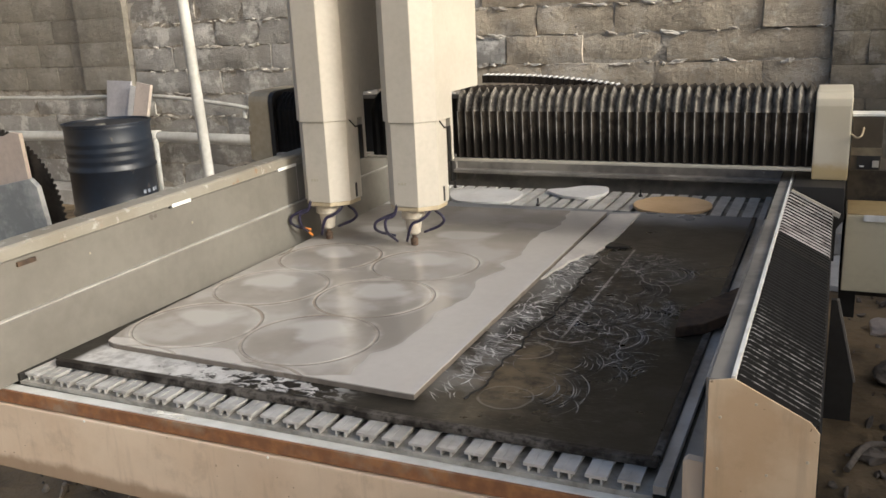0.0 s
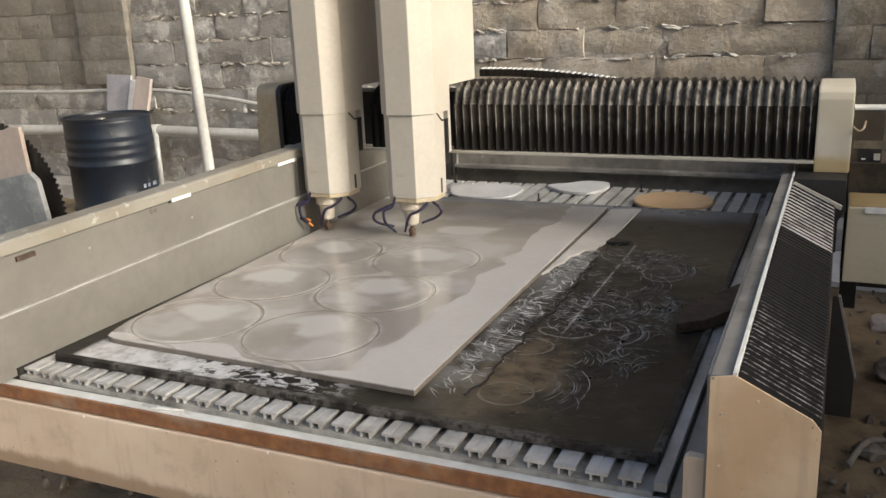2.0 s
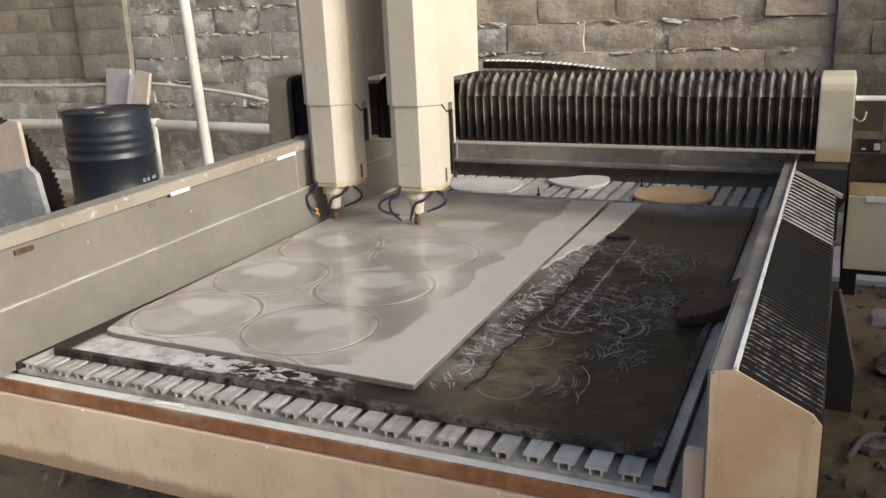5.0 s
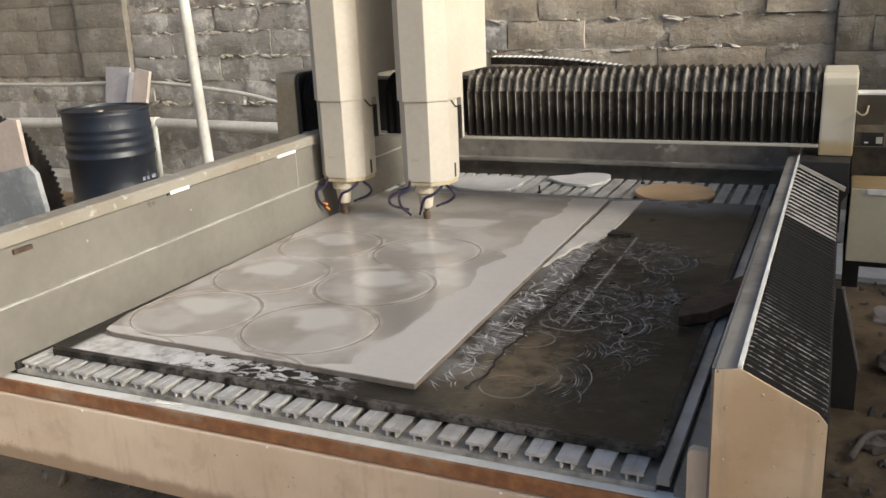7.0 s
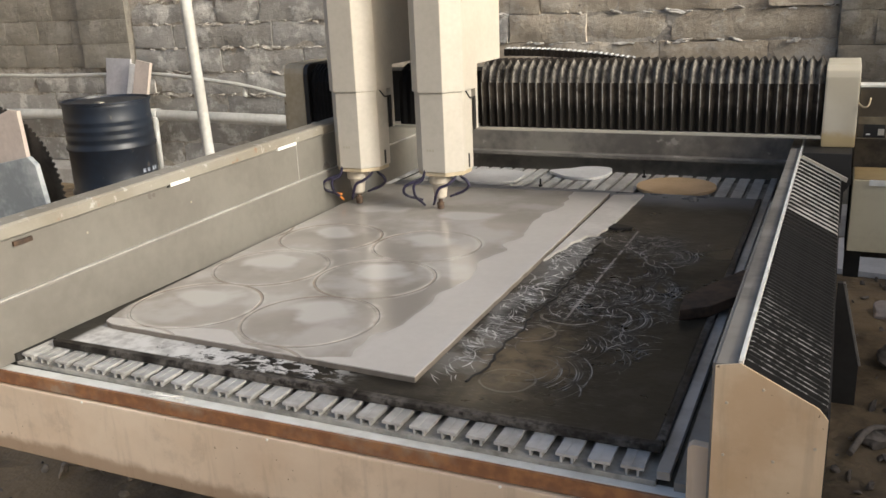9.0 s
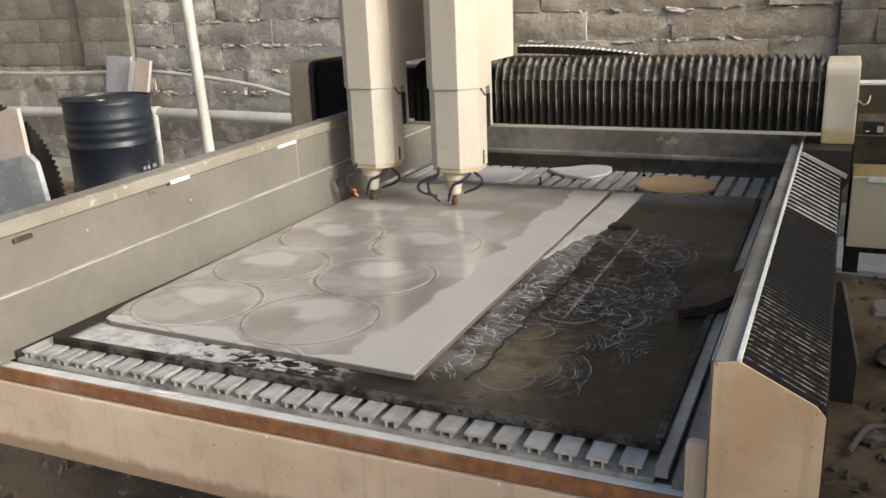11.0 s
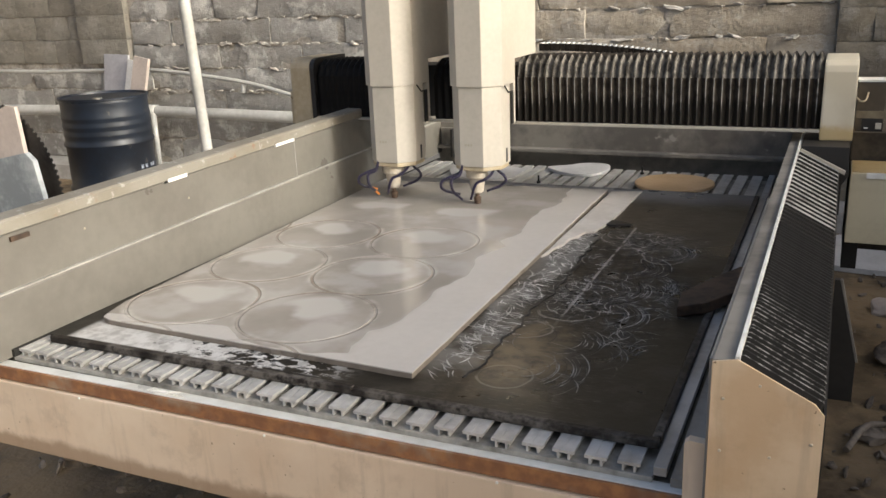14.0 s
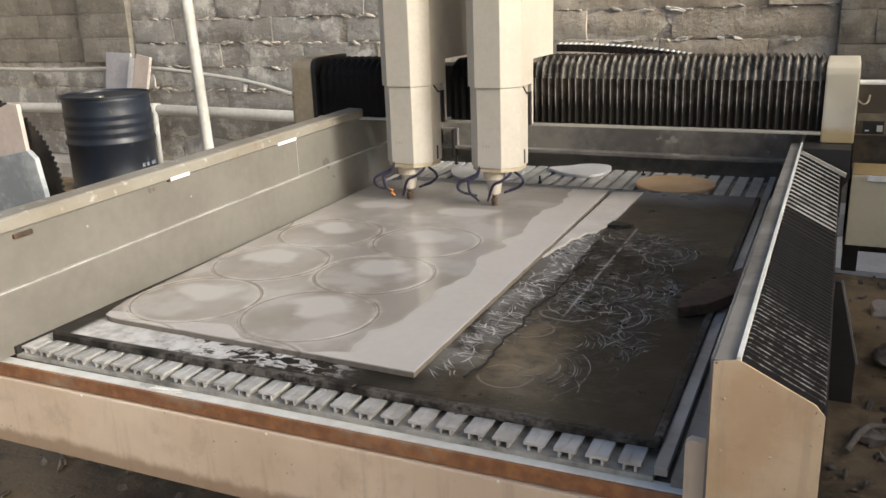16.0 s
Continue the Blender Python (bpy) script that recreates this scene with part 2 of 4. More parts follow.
PALE_PAINT = plain("pale edge paint", (0.42, 0.405, 0.375), (0.28, 0.265, 0.235), 0.4, 0, 9, 50, 0.0003)
POST_PAINT = post_paint()
RUST, STAINED, CHIPPED = rusty(), stained("slurry stained paint", (0.62, 0.49, 0.36), (0.74, 0.61, 0.465), 0.15), chipped()
PEACH = stained("peach stained paint", (0.56, 0.42, 0.27), (0.69, 0.54, 0.37), 0.45)

# circles cut into the slab: centres step 0.36 m across and 0.345 m along
BED_TOP = 0.68
CX, CY, STEP_X, STEP_Y, RAD = 0.195, 0.373, 0.362, 0.348, 0.175


def slab_stone():
    s = Shade("wet pale stone", 0.3)
    mx = s.math("SUBTRACT", s.math("FLOORED_MODULO", s.math("SUBTRACT", s.x, CX - STEP_X / 2), STEP_X), STEP_X / 2)
    my = s.math("SUBTRACT", s.math("FLOORED_MODULO", s.math("SUBTRACT", s.y, CY - STEP_Y / 2), STEP_Y), STEP_Y / 2)

    def dist(a, b):
        return s.math("SQRT", s.math("ADD", s.math("MULTIPLY", a, a), s.math("MULTIPLY", b, b)))

    r = dist(mx, my)
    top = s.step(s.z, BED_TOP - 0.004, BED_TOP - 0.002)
    inside = s.math("MULTIPLY", s.math("LESS_THAN", s.x, CX + 1.5 * STEP_X), s.math("LESS_THAN", s.y, CY + 2.5 * STEP_Y))
    off = s.math("ABSOLUTE", s.math("SUBTRACT", r, RAD))
    groove = s.math("MULTIPLY", s.step(off, 0.0055, 0.0025), inside)
    halo = s.math("MULTIPLY", s.math("MULTIPLY", s.step(off, 0.022, 0.004), inside), s.step(s.noise(9, 4), 0.4, 0.6))
    # the wet area ends in a wavy line short of the slab's free edge
    wob = s.math("SUBTRACT", s.noise(3.4, 2.2, 0.4), 0.5)
    edge = s.math("ADD", s.x, s.math("MULTIPLY", wob, 0.34))
    wet = s.math("MULTIPLY", s.step(edge, 0.80, 0.762), s.step(s.math("ADD", s.y, s.math("MULTIPLY", wob, 0.25)), 0.19, 0.21))
    # water films inside each circle; the sky they reflect is painted pale
    wob2 = s.math("SUBTRACT", s.noise(7, 3, 0.45), 0.5)
    px = s.math("ADD", s.math("MULTIPLY", s.math("ADD", mx, 0.015), 0.72), s.math("MULTIPLY", wob2, 0.10))
    py = s.math("ADD", s.math("SUBTRACT", my, 0.06), s.math("MULTIPLY", wob2, 0.14))
    film = s.math("MULTIPLY", s.step(dist(px, py), 0.09, 0.05), s.step(s.y, 1.55, 1.5))
    soft = s.math("MULTIPLY", s.step(s.noise(5.5, 4, 0.5), 0.46, 0.66), 0.5)
    grain = s.noise(45, 6)
    dry_c = s.mix(s.math("ADD", s.math("MULTIPLY", grain, 0.5), s.math("MULTIPLY", s.noise(3, 5), 0.5)), (0.405, 0.38, 0.35), (0.55, 0.523, 0.49))
    wet_c = s.mix(s.step(s.noise(2.6, 5), 0.35, 0.65), (0.285, 0.257, 0.228), (0.365, 0.336, 0.305))
    wet_c = s.mix(s.math("MAXIMUM", s.math("MULTIPLY", film, 0.85), soft), wet_c, (0.50, 0.475, 0.447))
    c = s.mix(wet, dry_c, wet_c)
    c = s.mix(s.math("MULTIPLY", halo, 0.5), c, (0.62, 0.58, 0.52))
    c = s.mix(s.math("MULTIPLY", s.math("MULTIPLY", groove, s.step(s.noise(4, 3), 0.3, 0.7)), 0.75), c, (0.25, 0.19, 0.14))
    rough = s.math("ADD", s.math("MULTIPLY", wet, -0.34), s.math("ADD", 0.46, s.math("MULTIPLY", film, 0.06)))
    h = s.math("SUBTRACT", s.math("MULTIPLY", grain, 0.05), groove)
    # wet sawn sides, painted darker for the shade of the side wall
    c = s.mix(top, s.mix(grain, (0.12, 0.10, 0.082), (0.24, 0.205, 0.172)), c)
    return s.done(c, s.math("MULTIPLY", h, top), 0.004, rough, 1.0)


RINGS = ((1.112, 0.51, 0.055, 0.40), (1.2, 0.265, 0.06, 0.40), (1.30, 1.18, 0.065, 0.44), (1.145, 0.235, 0.062, 0.25), (1.21, 1.02, 0.06, 0.46), (1.16, 0.66, 0.08, 0.46))


def board_sheet():
    """Black rubber sheet: brown dried slurry, painted reflections, white dust beside the slab, and arcs left by the
    cutter.
    """
    s = Shade("scored black sheet", 0.35)
    s.b.inputs["Specular IOR Level"].default_value = 0.24
    broad = s.step(s.noise(2.4, 6), 0.34, 0.6)
    c = s.mix(broad, (0.011, 0.0098, 0.008), (0.032, 0.0265, 0.018))
    c = s.mix(s.math("MULTIPLY", s.step(s.noise(14, 6, 0.65), 0.5, 0.75), 0.5), c, (0.075, 0.064, 0.053))

    def arcs(scale, radius, width, gate, shift):
        mp = s.n.new("ShaderNodeMapping")
        mp.inputs["Location"].default_value = (shift, shift * 0.7, 0)
        s.l.new(s.co, mp.inputs["Vector"])
        v = s.n.new("ShaderNodeTexVoronoi")
        v.voronoi_dimensions = "2D"
        v.inputs["Scale"].default_value = scale
        s.l.new(mp.outputs[0], v.inputs["Vector"])
        ring = s.step(s.math("ABSOLUTE", s.math("SUBTRACT", v.outputs["Distance"], radius)), width, width * 0.3)
        return s.math("MULTIPLY", ring, s.step(s.noise(6 + shift, 4), gate, gate + 0.1))

    def ring(cx, cy, radius, gate):
        dx, dy = s.math("SUBTRACT", s.x, cx), s.math("SUBTRACT", s.y, cy)
        r = s.math("SQRT", s.math("ADD", s.math("MULTIPLY", dx, dx), s.math("MULTIPLY", dy, dy)))
        r = s.math("ADD", r, s.math("MULTIPLY", drift, 0.06))
        return s.math("MULTIPLY", s.step(s.math("ABSOLUTE", s.math("SUBTRACT", r, radius)), 0.0045, 0.0015), s.step(patchy, gate, gate + 0.12))

    drift, patchy = s.math("SUBTRACT", s.noise(7, 2), 0.5), s.noise(5, 4)
    a = arcs(5.5, 0.36, 0.014, 0.55, 3.1)
    for cx, cy, radius, gate in RINGS:
        a = s.math("MAXIMUM", a, ring(cx, cy, radius, gate))
    zone = s.math("MULTIPLY", s.step(s.x, 1.0, 1.06), s.math("MULTIPLY", s.step(s.x, 1.42, 1.33), s.step(s.y, 1.75, 1.4)))
    c = s.mix(s.math("MULTIPLY", s.math("MULTIPLY", a, zone), 0.5), c, (0.30, 0.28, 0.25))
    # brushed streaks
    streak = s.math("MULTIPLY", s.step(s.noise(20, 5, 0.6, (1, 9, 1), 1.5), 0.56, 0.68), s.math("MULTIPLY", zone, 0.34))
    c = s.mix(streak, c, (0.24, 0.22, 0.2))
    # white dust band along the slab, up to a ragged line, scored through
    rag = s.math("ADD", s.x, s.math("MULTIPLY", s.math("SUBTRACT", s.noise(6, 6), 0.5), 0.10))
    band = s.math("MULTIPLY", s.math("MULTIPLY", s.step(rag, 1.075, 1.05), s.step(s.x, 0.9, 0.95)), s.math("MULTIPLY", s.step(s.y, 0.12, 0.34), s.step(s.y, 1.42, 1.3)))
    patch = s.math("MAXIMUM", s.step(s.noise(9, 5), 0.42, 0.60), s.math("MULTIPLY", s.step(s.y, 0.75, 1.1), 0.8))
    c = s.mix(s.math("MULTIPLY", band, s.math("MULTIPLY", patch, 0.34)), c, (0.40, 0.39, 0.375))
    crack = s.math("MULTIPLY", s.step(s.math("ABSOLUTE", s.math("SUBTRACT", rag, 1.078)), 0.012, 0.004), s.step(s.y, 1.3, 1.1))
    c = s.mix(s.math("MULTIPLY", crack, 0.9), c, (0.008, 0.007, 0.006))
    # wet white slurry before the slab's near edge
    blot = s.math("ADD", s.x, s.math("MULTIPLY", s.math("SUBTRACT", s.noise(16, 6, 0.65), 0.5), 1.3))
    white = s.math("MULTIPLY", s.step(blot, 0.50, 0.42), s.math("MULTIPLY", s.step(s.y, 0.088, 0.098), s.step(s.x, 0.015, 0.04)))
    white = s.math("MULTIPLY", white, s.step(s.y, 0.24, 0.21))
    bits = s.math("MULTIPLY", s.step(s.noise(26, 6, 0.65, (1, 1.8, 1), 1.0), 0.48, 0.55), s.math("MULTIPLY", s.math("MULTIPLY", s.step(s.x, 0.86, 0.7), s.step(s.x, 0.01, 0.05)), s.math("MULTIPLY", s.step(s.y, 0.095, 0.11), s.step(s.y, 0.24, 0.2))))
    white = s.math("MAXIMUM", white, bits)
    c = s.mix(white, c, s.mix(s.step(s.noise(18, 6, 0.65), 0.35, 0.6), (0.34, 0.33, 0.315), (0.58, 0.57, 0.55)))
    # a brown reflection on the wet sheet, painted as a patch
    sheen_x, sheen_y = s.math("SUBTRACT", s.x, 1.13), s.math("MULTIPLY", s.math("SUBTRACT", s.y, 0.36), 0.5)
    sheen = s.math("ADD", s.math("SQRT", s.math("ADD", s.math("MULTIPLY", sheen_x, sheen_x), s.math("MULTIPLY", sheen_y, sheen_y))), s.math("MULTIPLY", s.math("SUBTRACT", s.noise(8, 6), 0.5), 0.2))
    c = s.mix(s.math("MULTIPLY", s.math("MULTIPLY", s.step(sheen, 0.17, 0.03), s.step(s.noise(13, 6, 0.65), 0.3, 0.6)), 0.75), c, (0.20, 0.15, 0.09))
    # one straight scribe with ticks
    line = s.step(s.math("ABSOLUTE", s.math("SUBTRACT", s.x, 1.156)), 0.005, 0.0025)
    line = s.math("MULTIPLY", s.math("MULTIPLY", line, s.step(s.noise(40, 4), 0.36, 0.5)), s.math("MULTIPLY", s.step(s.y, 0.5, 0.75), s.step(s.y, 1.49, 1.47)))
    c = s.mix(s.math("MULTIPLY", line, 0.5), c, (0.46, 0.44, 0.41))
    # pale bluish reflection and dust at the far end, painted as one band
    far = s.math("MULTIPLY", s.step(s.math("ADD", s.y, s.math("MULTIPLY", s.math("SUBTRACT", s.noise(4, 4), 0.5), 0.2)), 1.78, 1.98), 0.65)
    c = s.mix(far, c, (0.24, 0.25, 0.27))
    rough = s.math("ADD", 0.12, s.math("MULTIPLY", s.noise(5, 5), 0.4))
    return s.done(c, s.math("ADD", s.math("MULTIPLY", a, -0.5), s.noise(30, 6)), 0.0015, rough)


def floor_dirt():
    s = Shade("muddy workshop floor", 0.85)
    c = s.mix(s.step(s.noise(1.6, 7), 0.36, 0.64), (0.075, 0.052, 0.028), (0.26, 0.187, 0.105))
    c = s.mix(s.math("MULTIPLY", s.step(s.noise(6, 7, 0.65), 0.5, 0.66), 0.75), c, (0.25, 0.18, 0.098))
    return s.done(c, s.math("ADD", s.noise(12, 8), s.noise(3, 5)), 0.03, s.math("ADD", 0.4, s.math("MULTIPLY", s.noise(2, 4), 0.7)))


def wall_stone(name, lo, hi, chalk):
    """Rough stone: broad tone by block, mottling, chalky remains."""
    s = Shade(name, 0.93)
    c = s.mix(s.rand(), lo, hi)
    c = s.mix(s.math("MULTIPLY", s.step(s.noise(5, 7), 0.35, 0.68), 0.5), c, tuple(0.62 * v for v in lo))
    c = s.mix(s.math("MULTIPLY", s.step(s.noise(16, 7, 0.65), 0.5, 0.72), 0.45), c, tuple(1.25 * v for v in hi))
    c = s.mix(s.math("MULTIPLY", s.step(s.noise(4.5, 8, 0.7), 0.50, 0.62), chalk), c, (0.58, 0.56, 0.52))
    # dark spots, the shade of crevices put into the colour
    c = s.mix(s.math("MULTIPLY", s.step(s.noise(10, 8, 0.72), 0.44, 0.36), 0.38), c, tuple(0.45 * v for v in lo))
    return s.done(c, s.math("ADD", s.noise(12, 8, 0.7), s.math("MULTIPLY", s.noise(40, 4), 0.15)), 0.022, None, 0.8)


SLAB, SHEET, FLOOR = slab_stone(), board_sheet(), floor_dirt()
STONE_WARM = wall_stone("warm rough limestone", (0.35, 0.29, 0.215), (0.46, 0.398, 0.31), 0.3)
STONE_PALE = wall_stone("pale rough limestone", (0.285, 0.265, 0.238), (0.37, 0.354, 0.328), 0.8)
STONE_PIER = wall_stone("brownish pier stone", (0.185, 0.157, 0.115), (0.24, 0.207, 0.157), 0.2)
BLOCK_PLAIN = wall_stone("smooth concrete block", (0.215, 0.194, 0.16), (0.258, 0.236, 0.198), 0.12)
DRUM = plain("dark blue drum paint", (0.012, 0.018, 0.03), (0.009, 0.011, 0.016), 0.42, 0, 3, 25, 0.0006, (0.06, 0.055, 0.05))


# ---- mesh helpers ----
def part(name, bm, mat, parent=None, label="", m=None):
    """Links a bmesh as one mesh object under its thing."""
    me = bpy.data.meshes.new(name)
    bm.normal_update()
    bm.to_mesh(me)
    bm.free()
    for x in mat if isinstance(mat, (list, tuple)) else (mat,):
        me.materials.append(x)
    return linked(name, me, parent, label, m)


def linked(name, me, parent=None, label="", m=None):
    ob = new(name, me)
    if m is not None:
        ob.matrix_basis = m
    ob.parent = parent
    return tagged(ob, label)


def box(lo, hi, bevel=0.0, bm=None):
    bm = bm or bmesh.new()
    r = bmesh.ops.create_cube(bm, size=1)
    c = [(a + b) / 2 for a, b in zip(lo, hi)]
    s = [b - a for a, b in zip(lo, hi)]
    bmesh.ops.transform(bm, matrix=Matrix.LocRotScale(c, None, s), verts=r["verts"])
    if bevel:
        es = list({e for v in r["verts"] for e in v.link_edges})
        bmesh.ops.bevel(bm, geom=es, offset=bevel, segments=2, profile=0.7, affect="EDGES")
    return bm


def prism(outline, a, b, axis="z", bevel=0.0, bm=None):
    """An outline of 2D points pushed out from a to b along an axis: (x, y) for z, (x, z) for y, (y, z) for x."""
    bm = bm or bmesh.new()
    put = {"z": lambda p, h: (p[0], p[1], h), "y": lambda p, h: (p[0], h, p[1]), "x": lambda p, h: (h, p[0], p[1])}[axis]
    lo = [bm.verts.new(put(p, a)) for p in outline]
    hi = [bm.verts.new(put(p, b)) for p in outline]
    fs = [bm.faces.new(lo), bm.faces.new(hi[::-1])]
    k = len(lo)
    for i in range(k):
        fs.append(bm.faces.new((lo[i], hi[i], hi[(i + 1) % k], lo[(i + 1) % k])))
    bmesh.ops.recalc_face_normals(bm, faces=fs)
    if bevel:
        es = list({e for f in fs for e in f.edges})
        bmesh.ops.bevel(bm, geom=es, offset=bevel, segments=2, profile=0.7, affect="EDGES")
    return bm


def lathe(profile, seg=32, bm=None, at=(0, 0, 0), soft=False):
    """A profile of (radius, height) turned round z; its corners stay crisp unless soft."""
    bm = bm or bmesh.new()
    rings = []
    for r, z in profile:
        rings.append([bm.verts.new((at[0] + r * math.cos(2 * math.pi * k / seg), at[1] + r * math.sin(2 * math.pi * k / seg), at[2] + z)) for k in range(seg)])
    for i, (a, b) in enumerate(zip(rings, rings[1:])):
        if i and not soft:
            a = [bm.verts.new(v.co) for v in a]
        for k in range(seg):
            f = bm.faces.new((a[k], a[(k + 1) % seg], b[(k + 1) % seg], b[k]))
            f.smooth = True
    bm.faces.new([bm.verts.new(v.co) for v in rings[0]][::-1])
    bm.faces.new([bm.verts.new(v.co) for v in rings[-1]])
    return bm


def tube(points, radius, seg=10, bm=None, fine=1):
    """A round bar or hose along points, smoothed between them when fine is above 1."""
    bm = bm or bmesh.new()
    pts = [Vector(p) for p in points]
    if fine > 1:
        ext, out = [pts[0] * 2 - pts[1], *pts, pts[-1] * 2 - pts[-2]], []
        for i in range(1, len(ext) - 2):
            a, b, c, d = ext[i - 1 : i + 3]
            for k in range(fine):
                t = k / fine
                out.append(0.5 * (2 * b + (c - a) * t + (2 * a - 5 * b + 4 * c - d) * t * t + (3 * b - a - 3 * c + d) * t ** 3))
        pts = [*out, pts[-1]]
    rings, side = [], None
    for i, p in enumerate(pts):
        way = (pts[min(i + 1, len(pts) - 1)] - pts[max(i - 1, 0)]).normalized()
        side = way.orthogonal() if side is None else side - way * side.dot(way)
        side.normalize()
        up = way.cross(side)
        rings.append([bm.verts.new(p + radius * (math.cos(2 * math.pi * k / seg) * side + math.sin(2 * math.pi * k / seg) * up)) for k in range(seg)])
    for a, b in zip(rings, rings[1:]):
        for k in range(seg):
            f = bm.faces.new((a[k], a[(k + 1) % seg], b[(k + 1) % seg], b[k]))
            f.smooth = True
    bm.faces.new(rings[0][::-1])
    bm.faces.new(rings[-1])
    return bm


def blob(outline, a, b, wobble, seed, n=40):
    """A flat stone with a smooth closed outline through the points, a little uneven."""
    pts = [Vector((*p, 0)) for p in outline]
    k, out = len(pts), []
    for i in range(k):
        p0, p1, p2, p3 = (pts[(i + j) % k] for j in (-1, 0, 1, 2))
        for j in range(n // k + 1):
            t = j / (n // k + 1)
            p = 0.5 * (2 * p1 + (p2 - p0) * t + (2 * p0 - 5 * p1 + 4 * p2 - p3) * t * t + (3 * p1 - p0 - 3 * p2 + p3) * t ** 3)
            p += wobble * noise.noise_vector(p * 25 + Vector((seed, 0, 0)))
            out.append((p.x, p.y))
    return prism(out, a, b, "z", 0.0025)


# ---- the place ----
tagged(part("ground", box((-40, -40, -0.2), (40, 40, 0)), FLOOR), "muddy dark brown concrete workshop floor with dirt", "floor", kind="structure")
WALL_Y = 4.36
wall_back = tagged(part("wall_back", box((-9, WALL_Y + 0.012, 0), (4.5, WALL_Y + 0.4, 4.5)), MORTAR), "rough limestone block wall with crumbling mortar joints", "wall", kind="structure")
# unseen wall, closes the place on this side
tagged(part("wall_left", box((-9.3, -3, 0), (-9, WALL_Y + 0.4, 4.5)), BLOCK_PLAIN), "unseen added block wall", "wall", kind="structure")
# unseen low wall, added to keep the sun off the ground here
tagged(part("wall_right", box((4.2, -1.5, 0), (4.5, WALL_Y, 2.0)), BLOCK_PLAIN), "unseen added block wall", "wall", kind="structure")
# unseen roof strip, cut short so sky light reaches the back wall
tagged(part("ceiling", box((-9.3, 3.4, 4.5), (4.5, WALL_Y + 0.4, 4.6)), BLOCK_PLAIN), "unseen added strip of roof", "ceiling", kind="structure")
tagged(part("plinth", box((-9, 4.02, 0), (4.2, WALL_Y, 0.13), 0.01), PLINTH), "pale concrete ledge at the foot of the wall", "ledge", kind="structure")

# ---- the machine's bed ----
BED = 0.65
table = tagged(new("stone_router_bed"), "cream painted steel bed of a stone cutting router, wet with slurry", "machine bed")


def slat_mesh():
    """An aluminium T-slot bar: a thin grooved flange over two legs."""
    o = ((0, 0), (0.0185, 0), (0.0185, -0.0012), (0.0225, -0.0012), (0.0225, 0), (0.041, 0), (0.041, -0.006), (0.033, -0.006), (0.033, -0.028), (0.0285, -0.028), (0.0285, -0.006),
         (0.0125, -0.006), (0.0125, -0.028), (0.008, -0.028), (0.008, -0.006), (0, -0.006))
    return prism(o, 0.008, 2.48, "y")


first = part("slat", slat_mesh(), STEEL, table, m=pose(-0.056, 0.004, BED))
for i in range(25):
    linked("slat", first.data, table, m=pose(0.06 * i, random.uniform(-0.003, 0.003), BED + random.uniform(-0.001, 0.001)))
part("bed_edge_bar", box((1.5035, 0.004, BED - 0.014), (1.527, 2.5, BED + 0.003), 0.002), STEEL, table)
part("bed_gutter", box((1.5345, 0.0, BED - 0.0285), (1.598, 2.55, BED - 0.012)), SKIN, table)
SKEW = pose(0, 0, 0, 0, 0, 0.45)  # the front beam stands slightly askew
part("front_flange", box((-0.3, -0.0275, BED - 0.06), (1.603, 0.0, BED - 0.0285), 0.002), FLANGE, table, m=SKEW)
part("bed_plate", box((-0.12, 0.0135, BED - 0.06), (1.604, 2.6, BED - 0.029)), SLUDGE, table)
part("sludge_bed", box((-0.066, 0.002, BED - 0.0284), (1.503, 2.47, BED - 0.0175), 0.002), LEDGE, table, "grey sludge settled under the slats")
part("rusty_lip", box((-0.3, -0.0355, BED - 0.062), (1.603, -0.028, BED - 0.03), 0.002), RUST, table, "rusty front lip", SKEW)
part("front_beam", box((-0.3, -0.0415, 0.405), (1.603, 0.0, BED - 0.066), 0.004), STAINED, table, "slurry stained front beam", SKEW)
for lx in (0.75, 1.45):
    part("leg", box((lx, 0.015, 0), (lx + 0.1, 0.09, 0.404), 0.004), STAINED, table)
part("side_rail", box((-0.38, 0.9, 0.0), (-0.16, 2.6, 0.399), 0.004), BLACK, table)
part("under_frame", box((0.25, 0.6, 0.0), (1.7, 2.6, 0.56)), BLACK, table)
for sx, sy, rx, ry, seed in ((0.418, -0.0165, 0.036, 0.0065, 6), (0.450, -0.010, 0.015, 0.011, 8), (0.395, -0.007, 0.007, 0.003, 3), (0.47, -0.0185, 0.014, 0.003, 12)):
    ring = [(sx + rx * q * math.cos(math.pi * k / 5), sy + ry * q * math.sin(math.pi * k / 5)) for k, q in enumerate((1, 0.7, 1.1, 0.75, 0.9, 1.05, 0.7, 1, 0.65, 0.9))]
    part("slurry_splash", blob(ring, BED - 0.0284, BED - 0.0276, 0.0025, seed), WHITE, table, "white slurry splash")
# side wall with a folded top, a lower panel and tag slots; it dips a little towards the near end
DIP = Matrix.Translation((0, 1.45, 0.8)) @ pose(0, 0, 0, 0.95, 0, 0) @ Matrix.Translation((0, -1.45, -0.8))
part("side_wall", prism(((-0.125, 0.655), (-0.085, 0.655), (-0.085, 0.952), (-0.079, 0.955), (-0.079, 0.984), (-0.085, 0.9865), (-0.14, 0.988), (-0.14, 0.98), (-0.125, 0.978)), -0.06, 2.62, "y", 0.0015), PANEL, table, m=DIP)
part("top_lip", prism(((-0.0785, 0.957), (-0.0765, 0.958), (-0.0765, 0.985), (-0.083, 0.991), (-0.142, 0.9925), (-0.142, 0.9885), (-0.084, 0.987), (-0.0785, 0.984)), -0.059, 2.61, "y"), CHIPPED, table, "chipped and rusting top lip", DIP)
